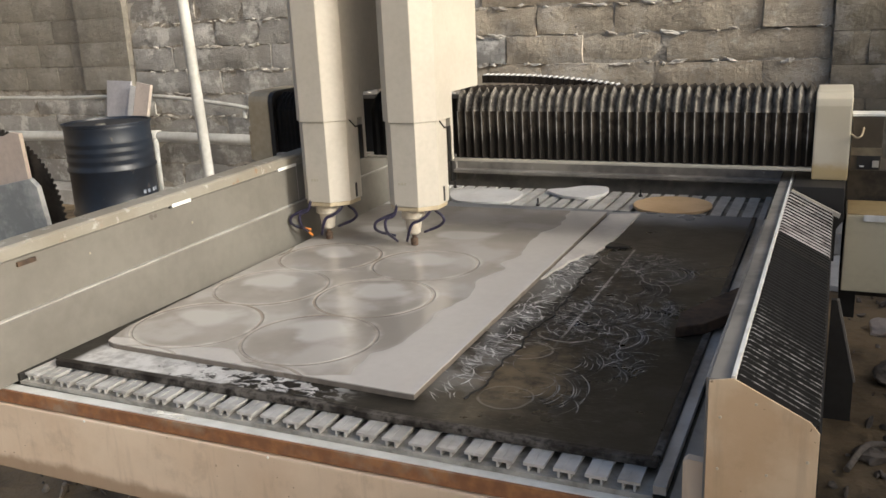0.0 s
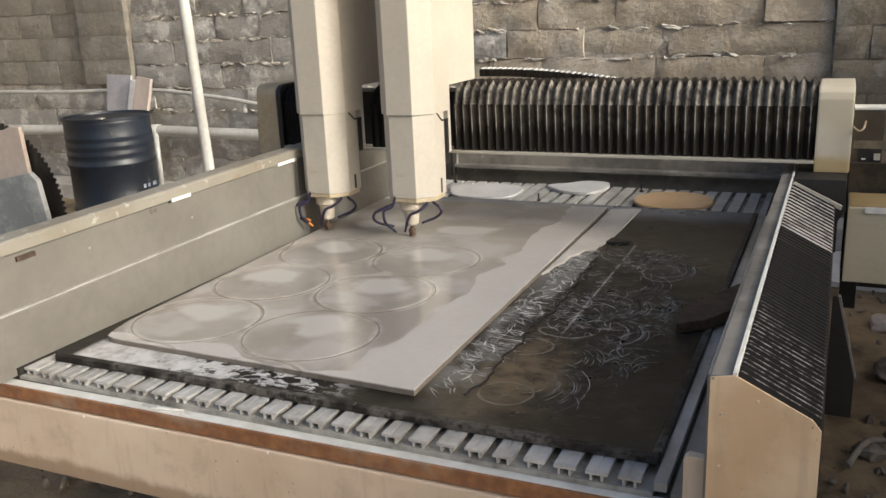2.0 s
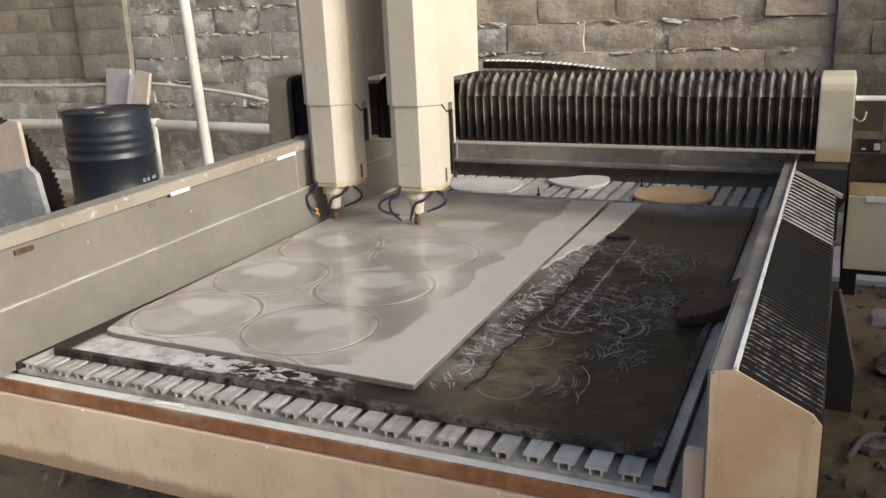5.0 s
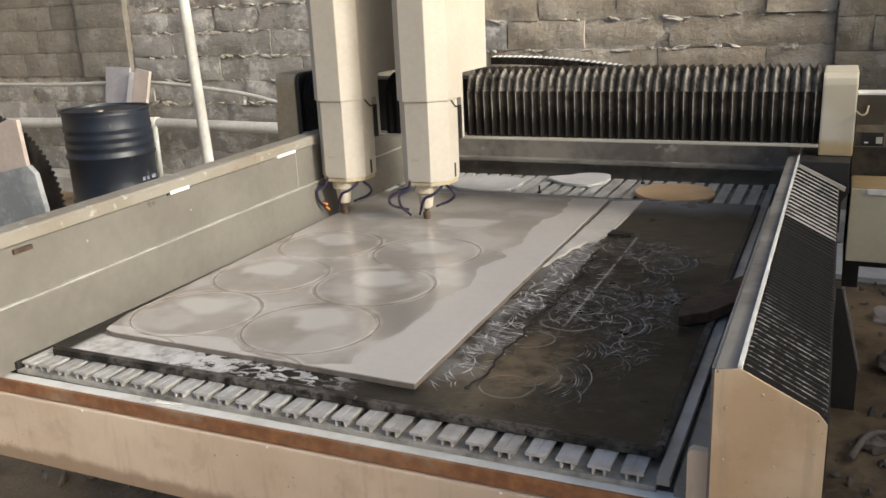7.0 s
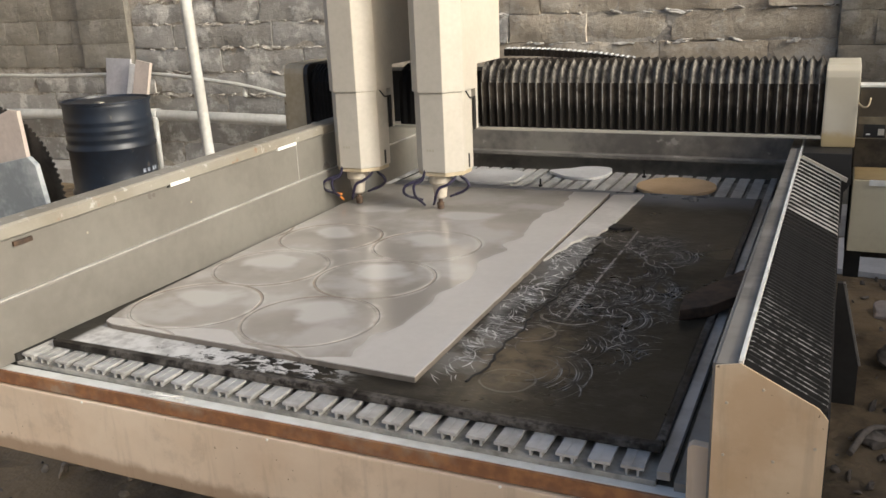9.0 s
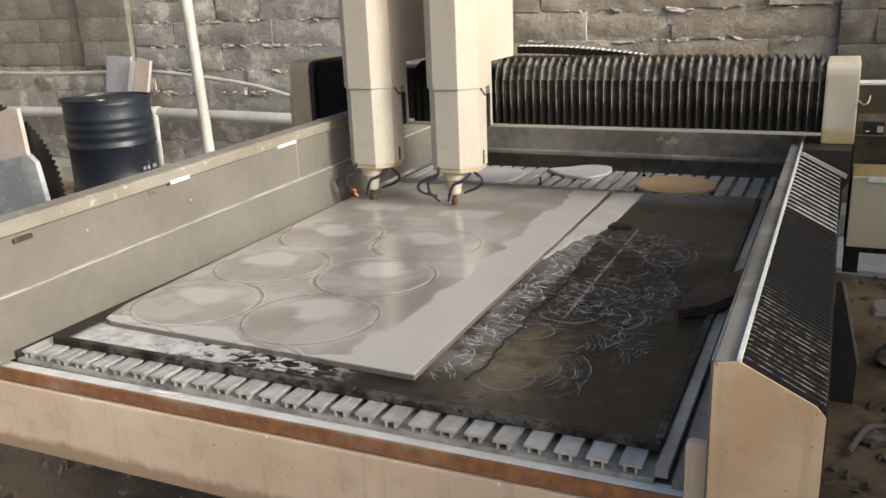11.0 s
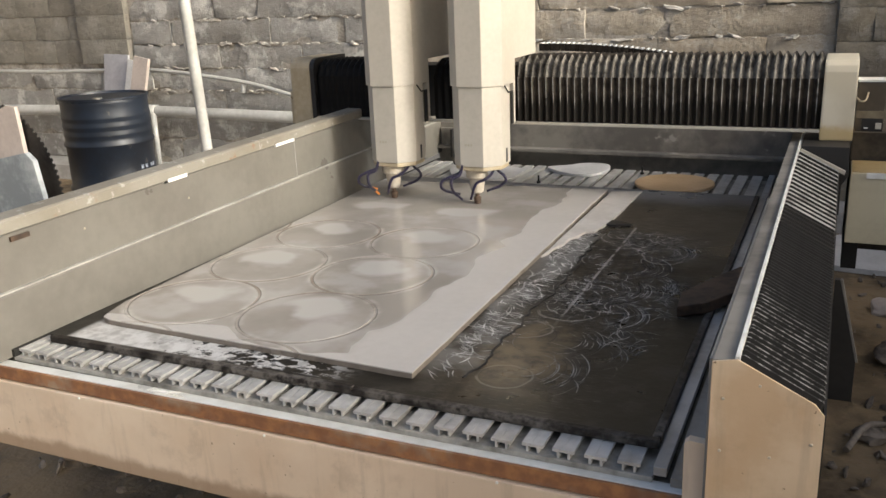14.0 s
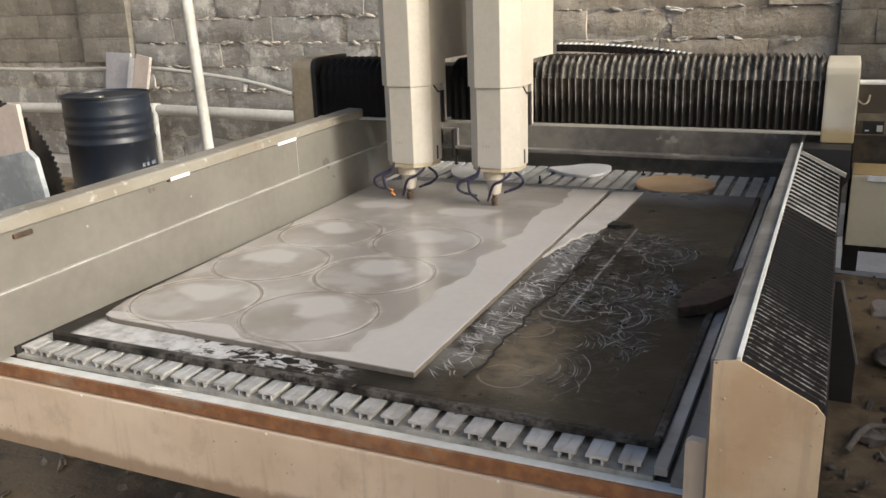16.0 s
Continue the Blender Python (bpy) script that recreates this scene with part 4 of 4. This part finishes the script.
def spindle_head(tips):
    """Telescoping cover over a shroud, with the spindle, its cutter and four coolant hoses."""
    bm = prism(COVER, 1.122, 2.0, "z", 0.003)
    h = part("spindle_head", bm, CREAM, gantry, "tall cream telescoping spindle cover")
    part("rear_cover", prism(((0.106, 0.972), (0.128, 0.972), (0.128, 1.209), (0.37, 1.209), (0.37, 2.0), (0.106, 2.0)), -0.09, 0.111, "x", 0.002), CREAM, h)
    part("side_flap", prism(((0.02, 1.1215), (0.055, 1.095), (0.1055, 1.095), (0.1055, 0.972), (0.084, 0.972), (0.084, 1.09), (0.06, 1.09), (0.022, 1.118)), 0.1065, 0.112, "x"), BLACK, h)
    part("shroud", prism(SHROUD, 0.831, 1.1215, "z", 0.003), CREAM, h)
    part("shroud_foot", prism([(x * 0.95 + 0.0005, y * 0.95) for x, y in SHROUD], 0.815, 0.8305, "z", 0.004), TAN, h)
    part("slot", box((0.105, 0.036, 0.838), (0.1065, 0.048, 0.89)), BLACK, h)
    for k in range(3):
        part("print_bar", box((-0.022 + 0.011 * k, -0.0571, 0.908), (-0.014 + 0.011 * k, -0.0563, 0.917)), INK, h)
    part("spindle", lathe(((0.038, 0.782), (0.041, 0.785), (0.041, 0.8145)), 24), SPINDLE, h)
    part("collet", lathe(((0.016, 0.722), (0.024, 0.728), (0.031, 0.7815)), 20), SPINDLE, h)
    part("cutter", lathe(((0.006, 0.6795), (0.013, 0.683), (0.014, 0.706), (0.008, 0.71), (0.008, 0.7215)), 14), RUST_TOOL, h, "rusty grey cutting bit")
    for k, run in enumerate(HOSE_RUNS):
        pts = [side_on(u * 1.08, 0.83 - (0.84 - z) * 0.86, v) for u, z, v in run]
        part("coolant_hose", tube(pts, 0.0054, 8, fine=5), HOSE, h)
        a, b = Vector(pts[-2]), Vector(pts[-1])
        end = b + (b - a).normalized() * 0.022
        part("nozzle", tube((b, b.lerp(end, 0.5), end), 0.0045, 8), ORANGE if k in tips else HOSE, h)
    part("hose_fitting", tube((side_on(0.07, 0.812, 0.005), side_on(0.07, 0.832, 0.005)), 0.011, 8), ORANGE, h)
    part("hose_fitting", tube((side_on(-0.055, 0.812, 0.0), side_on(-0.055, 0.832, 0.0)), 0.010, 8), BLACK, h)
    return h


HEADS = [(spindle_head(()), 0.414), (spindle_head((0, 1)), 0.06)]
link = part("chain_link", box((-0.0105, -0.022, -0.016), (0.0095, 0.022, 0.012), 0.003), RUBBER, HEADS[0][0], m=pose(0.115, 0.455, 1.228))
# pale bars on the links are modelled highlights
glint = part("chain_glint", box((-0.004, -0.023, -0.002), (0.003, 0.023, 0.003)), OFFCUT, HEADS[0][0], m=pose(0.115, 0.455, 1.2415))
for i in range(1, 25):
    sag = 0.00007 * i * i
    linked("chain_link", link.data, HEADS[0][0], m=pose(0.115 + 0.021 * i, 0.455, 1.228 - sag, 0, 0.6 * i, 0))
    linked("chain_glint", glint.data, HEADS[0][0], m=pose(0.115 + 0.021 * i, 0.455, 1.2415 - sag, 0, 0.6 * i, 0))
for i in range(5):
    linked("bellows_pleat", dark.data, HEADS[0][0], m=pose(-0.25 + 0.032 * i, -1.285, 0))

# ---- along the back wall ----
drum = tagged(new("oil_drum"), "dark blue dented steel oil drum", "drum")
DRUM_AT = (-2.64, 2.92)
body = [(0.266, 0.0), (0.279, 0.006), (0.279, 0.02), (0.272, 0.03)]
for z0, up in ((0.30, 0.012), (0.59, 0.012), (0.655, 0.004), (0.71, 0.004), (0.765, 0.004)):
    body += [(0.272, z0 - 0.022), (0.272 + up, z0 - 0.006), (0.272 + up, z0 + 0.006), (0.272, z0 + 0.022)]
body += [(0.272, 0.85), (0.274, 0.868), (0.272, 0.872)]
part("drum_body", lathe(body, 56, at=(*DRUM_AT, 0), soft=True), DRUM, drum)
part("drum_rim", lathe(((0.273, 0.8725), (0.282, 0.874), (0.282, 0.889), (0.268, 0.889), (0.266, 0.8765), (0.05, 0.8755)), 56, at=(*DRUM_AT, 0)), DRUM, drum)
part("bung", lathe(((0.03, 0), (0.03, 0.012), (0.02, 0.014)), 14, at=(DRUM_AT[0] + 0.1, DRUM_AT[1] - 0.15, 0.877)), CHROME, drum)
for row, (z0, cells) in enumerate(((0.43, (0, 1, 2.4, 3.2)), (0.385, (0.4, 1.0, 1.7, 2.2, 2.8)))):
    for k in cells:
        a = radians(-4 + 8 * k)
        m = Matrix.Translation((DRUM_AT[0] + 0.2735 * math.cos(a), DRUM_AT[1] + 0.2735 * math.sin(a), z0)) @ pose(0, 0, 0, 0, 0, math.degrees(a))
        part("print_bar", box((-0.001, -0.011, -0.012 + 0.006 * row), (0.001, 0.011, 0.012 - 0.006 * row)), PRINT, drum, m=m)


def saw_blade():
    """A disc with teeth round its rim."""
    out, n = [], 100
    for k in range(n):
        for f, r in ((0.0, 0.488), (0.2, 0.502), (0.6, 0.502), (0.75, 0.488)):
            a = 2 * math.pi * (k + f) / n
            out.append((r * math.cos(a), r * math.sin(a)))
    return prism(out, -0.004, 0.004, "y")


tagged(part("saw_blade", saw_blade(), BLADE, m=pose(-2.40, 1.83, 0.503)), "large blackened circular stone saw blade standing upright", "saw blade")
tagged(part("stone_plate", prism(((-2.9, 0), (-2.9, 0.93), (-2.227, 0.952), (-2.162, 0.976), (-2.10, 0.971), (-2.085, 0.741), (-2.03, 0.3), (-2.0, 0)), 1.79, 1.815, "y", 0.004), PINK), "pinkish stone plate leaning before the saw blade", "stone plate", group="stone plates by the blade")
tagged(part("stone_plate", prism(((-2.9, 0), (-2.9, 0.60), (-2.25, 0.70), (-2.031, 0.743), (-1.985, 0.702), (-1.968, 0.593), (-1.955, 0.514), (-1.92, 0)), 1.75, 1.78, "y", 0.004), BLUISH), "bluish grey stone plate before the saw blade", "stone plate", group="stone plates by the blade")


def lean(x0, x1, tilt, top, thick):
    """A plank from the ledge, leaning back onto the wall."""
    bm = box((x0, -thick, 0), (x1, 0, top), 0.003)
    return bm, Matrix.Translation((0, 4.06, 0.131)) @ pose(0, 0, 0, -8, 0, 0) @ Matrix.Translation(((x0 + x1) / 2, 0, 0)) @ pose(0, 0, 0, 0, tilt, 0) @ Matrix.Translation((-(x0 + x1) / 2, 0, 0))


for x0, x1, tilt, top, mat, words in ((-3.88, -3.62, 2, 0.93, LILAC, "lilac grey board leaning on the wall"), (-3.65, -3.50, 10, 0.92, PINK, "pinkish board leaning on the wall"), (-3.71, -3.655, 10, 0.9, OFFCUT, "narrow pale board leaning on the wall")):
    bm, m = lean(x0, x1, tilt, top, 0.02 if mat is LILAC else 0.03)
    tagged(part("board", bm, mat, m=Matrix.Translation((0, -0.03 if mat is not LILAC else 0, 0)) @ m), words, "board", group="boards behind the drum")

pipe = tagged(new("drain_pipe"), "thick white plastic pipe running along the wall", "pipe")
part("run", tube(((-9, 4.24, 0.54), (-5.4, 4.24, 0.56), (-3.5, 4.24, 0.585), (-2.4, 4.24, 0.568), (-1.2, 4.24, 0.55)), 0.045, 16), PVC, pipe)
part("socket", tube(((-3.56, 4.24, 0.584), (-3.42, 4.24, 0.586)), 0.052, 16), PVC, pipe)
part("drop", tube(((-3.43, 4.2, 0.57), (-3.435, 4.2, 0.131)), 0.022, 12), PVC, pipe)
thin = tagged(new("water_pipe"), "thin pale conduit sagging along the wall", "pipe")
part("run", tube(((-9, 4.27, 0.92), (-5.3, 4.27, 0.905), (-4.6, 4.27, 0.90), (-3.9, 4.27, 0.915), (-3.4, 4.27, 0.915), (-2.95, 4.27, 0.875), (-2.5, 4.27, 0.82), (-2.1, 4.27, 0.73), (-1.7, 4.27, 0.62)), 0.016, 10, fine=4), PVC, thin)
part("bracket", tube(((-2.55, 4.3, 0.83), (-2.55, 4.27, 0.74)), 0.02, 8), PVC, thin)
post = tagged(new("standpipe"), "pale upright pipe standing before the wall", "pipe")
part("pipe", tube(((-2.625, 3.9, 0), (-2.66, 3.9, 0.34), (-2.72, 3.9, 1.66), (-2.80, 3.9, 3.4)), 0.042, 18), PVC, post)

tagged(part("stone_plate", blob(((1.72, 3.35), (2.4, 3.3), (2.95, 3.4), (2.9, 3.85), (2.4, 3.95), (1.8, 3.9)), 0.001, 0.03, 0.02, 2), OFFCUT), "pale stone plate lying on the ground", "stone plate")

# ---- rubble and scraps on the ground ----
def stones(n, x0, x1, y0, y1, lo, hi, seed):
    rnd = random.Random(seed)
    bm = bmesh.new()
    for i in range(n):
        r = rnd.uniform(lo, hi) * rnd.random() ** 0.7 + 0.006
        m = Matrix.Translation((rnd.uniform(x0, x1), rnd.uniform(y0, y1), r * 0.35)) @ Euler((rnd.random() * 6, rnd.random() * 6, rnd.random() * 6)).to_matrix().to_4x4()
        v = bmesh.ops.create_icosphere(bm, subdivisions=1, radius=r, matrix=m @ Matrix.Diagonal((1, rnd.uniform(0.5, 0.9), rnd.uniform(0.25, 0.5), 1)))["verts"]
        for q in v:
            q.co += 0.3 * r * noise.noise_vector(q.co * 30)
    return bm


tagged(part("rubble", stones(330, 1.82, 3.1, 0.3, 4.0, 0.006, 0.04, 4), RUBBLE), "loose muddy stone rubble on the ground", "rubble", kind="stuff")
tagged(part("stone_scraps", stones(160, -1.6, 0.2, -0.1, 1.0, 0.008, 0.035, 8), RUBBLE), "small stone scraps on the ground", "rubble", kind="stuff")
tagged(part("hose_scrap", tube(((1.86, 1.35, 0.03), (1.92, 1.5, 0.05), (2.02, 1.58, 0.03), (2.16, 1.72, 0.03), (2.4, 1.76, 0.03)), 0.011, 8, fine=5), RUBBLE), "muddy piece of hose on the ground", "hose")


def lump(x, y, r, seed, mat, words):
    bm = bmesh.new()
    bmesh.ops.create_icosphere(bm, subdivisions=3, radius=r)
    for v in bm.verts:
        v.co += 0.45 * r * noise.noise_vector(v.co / r * 1.1 + Vector((seed, 0, 0)))
        v.co.z = max(v.co.z * 0.6, -0.3 * r)
    tagged(part("stone_lump", bm, mat, m=pose(x, y, 0.3 * r)), words, "stone", group="stone lumps on the ground")


for i, (x, y, r, mat, words) in enumerate(((2.05, 2.2, 0.1, RUBBLE, "muddy stone lump on the ground"), (2.12, 1.95, 0.09, PINK, "pinkish stone lump on the ground"),
                                           (2.2, 2.6, 0.12, RUBBLE, "muddy stone lump on the ground"), (1.93, 1.5, 0.05, RUBBLE, "muddy stone lump on the ground"), (2.02, 2.75, 0.07, PINK, "pinkish stone lump on the ground"))):
    lump(x, y, r, 3.1 * i, mat, words)


# ---- wall blocks, course by course ----
def stone_block(x0, x1, z0, z1, proud, seed, rough):
    """A rough-faced block: a front grid pushed in and out, with worn edges, and four sides."""
    bm = bmesh.new()
    nx, nz = max(3, min(9, round((x1 - x0) / 0.09))), 4
    grid = []
    for j in range(nz + 1):
        row = []
        for i in range(nx + 1):
            x, z = x0 + (x1 - x0) * i / nx, z0 + (z1 - z0) * j / nz
            rim = i in (0, nx) or j in (0, nz)
            d = noise.noise(Vector((x * 6, z * 7, seed))) * rough + noise.noise(Vector((x * 21, z * 23, seed))) * rough * 0.5
            w = noise.noise_vector(Vector((x * 9, z * 9, seed + 5))) * rough * 0.6
            row.append(bm.verts.new((x + (w.x if rim else 0), WALL_Y - proud - d + (0.010 if rim else 0), z + (w.z if rim else 0))))
        grid.append(row)
    for j in range(nz):
        for i in range(nx):
            bm.faces.new((grid[j][i], grid[j][i + 1], grid[j + 1][i + 1], grid[j + 1][i])).smooth = True
    ring = grid[0] + [r[-1] for r in grid[1:]] + grid[-1][-2::-1] + [r[0] for r in grid[-2:0:-1]]
    ring = [bm.verts.new(v.co) for v in ring]
    back = [bm.verts.new((v.co.x, WALL_Y + 0.03, v.co.z)) for v in ring]
    for i in range(len(ring)):
        k = (i + 1) % len(ring)
        bm.faces.new((ring[i], back[i], back[k], ring[k]))
    bmesh.ops.recalc_face_normals(bm, faces=bm.faces)
    return bm


COURSES = (0.13, 0.34, 0.55, 0.74, 0.925, 1.115, 1.305, 1.495, 1.69, 1.88, 2.07)
KNOWN = {4: (-0.105, 1.32), 5: (-2.3, -0.355, 0.735, 1.66), 6: (-3.53, -2.4, -0.13, 1.305), 7: (-3.0, -1.1, 0.5)}
rnd = random.Random(11)
for k, (z0, z1) in enumerate(zip(COURSES, COURSES[1:])):
    left = -3.70 if z0 > 0.9 else -5.6
    cuts, x = [left], left
    known = [c for c in KNOWN.get(k, ()) if c > left]
    while x < 1.70 - 0.3:
        nxt = x + rnd.uniform(0.42, 0.95)
        near = [c for c in known if x + 0.25 < c < x + 1.05]
        x = near[0] if near else nxt
        if x > 1.5:
            break
        cuts.append(x)
    cuts.append(1.70)
    for a, b in zip(cuts, cuts[1:]):
        g = rnd.uniform(0.001, 0.007)
        mat = STONE_PALE if (a + b) / 2 < -0.6 + rnd.uniform(-0.5, 0.3) else STONE_WARM
        part("stone_block", stone_block(a + g, b - g, z0 + g * 0.8, z1 - g * 0.8, rnd.uniform(-0.004, 0.014), rnd.uniform(0, 90), 0.023), mat, wall_back)
rnd = random.Random(21)
crumbs = bmesh.new()
for z in COURSES[2:]:
    x = -3.6
    while x < 1.65:
        x += rnd.uniform(0.02, 0.16) * (1 if x < -0.5 else 1.5)
        r = rnd.uniform(0.004, 0.013)
        m = Matrix.Translation((min(x, 1.66), WALL_Y + 0.004 - rnd.uniform(0, 0.014), z + rnd.uniform(-0.012, 0.006))) @ Euler((0, rnd.uniform(-0.4, 0.4), 0)).to_matrix().to_4x4() @ Matrix.Diagonal((rnd.uniform(1.5, 6), 1, rnd.uniform(0.5, 1.3), 1))
        for v in bmesh.ops.create_icosphere(crumbs, subdivisions=2, radius=r, matrix=m)["verts"]:
            v.co += r * noise.noise_vector(v.co * 60)
tagged(part("mortar_crumbs", crumbs, CRUMB, wall_back), "pale mortar squeezed from the joints", kind="stuff")
# pier of squared blocks at one end, plain pier and blocks at the other
for k in range(11):
    z0 = 0.115 + 0.195 * k - 0.01
    cut = 1.9 if k % 2 else 2.12
    for a, b in ((1.705, cut), (cut, 2.45)):
        part("stone_block", stone_block(a + 0.0015, b - 0.0015, z0 + 0.0015, z0 + 0.1935, 0.05, rnd.uniform(0, 90), 0.008), STONE_PIER, wall_back)
for k in range(6):
    z0 = 0.965 + 0.2 * k
    part("concrete_block", stone_block(-4.245 - 0.012 * (k % 2), -3.715, z0, z0 + 0.198, 0.055, rnd.uniform(0, 90), 0.003), BLOCK_PLAIN, wall_back)
    x = -6.2 + 0.2 * (k % 2)
    while x < -4.27:
        b = min(x + 0.4, -4.252)
        part("concrete_block", stone_block(x + 0.002, b - 0.002, z0 + 0.002, z0 + 0.197, 0.012, rnd.uniform(0, 90), 0.004), BLOCK_PLAIN, wall_back)
        x += 0.4

# ---- what moves: seconds, metres along the bed, metres across it ----
GO = ((0, 0, 0), (0.5, 0.014, -0.012), (1, 0.027, -0.021), (1.5, 0.041, -0.029), (2, 0.054, -0.036), (2.5, 0.066, -0.041), (3, 0.079, -0.046),
      (3.5, 0.091, -0.049), (4, 0.104, -0.051), (5.25, 0.143, -0.053), (6.5, 0.180, -0.050), (7, 0.195, -0.046), (7.5, 0.210, -0.041),
      (8, 0.224, -0.034), (8.5, 0.237, -0.026), (9, 0.250, -0.017), (10.25, 0.278, 0.009), (11.5, 0.298, 0.038), (12, 0.304, 0.054),
      (12.5, 0.308, 0.070), (13, 0.312, 0.084), (13.5, 0.314, 0.100), (14, 0.314, 0.116), (14.5, 0.314, 0.133), (15, 0.312, 0.149),
      (15.5, 0.310, 0.165), (16, 0.306, 0.182))
TIP_Y = 1.285


def motions():
    walk(gantry, [(t, pose(0, dy, 0)) for t, dy, dx in GO])
    for h, hx in HEADS:
        walk(h, [(t, pose(hx + dx, TIP_Y, 0)) for t, dy, dx in GO])
    # the pleats spread evenly between the heads and the end covers
    for i, ob in enumerate(RIGHT):
        f = (i + 0.5) / N_RIGHT
        walk(ob, [(t, pose((0.492 + dx) * (1 - f) + 1.692 * f, 0, 0)) for t, dy, dx in GO])
    for i, ob in enumerate(LEFT):
        f = (i + 0.5) / N_LEFT
        walk(ob, [(t, pose(-0.284 * (1 - f) + (-0.03 + dx) * f, 0, 0)) for t, dy, dx in GO])
    start = COVER_Y0 + 0.019 * PACKED
    for i, ob in enumerate(COVER_PLEATS):
        f = 0.65 * i / OPEN + 0.35 * (i / OPEN) ** 2
        walk(ob, [(t, pose(0, start + (1.345 + dy - start) * f, 0)) for t, dy, dx in GO])


motions()
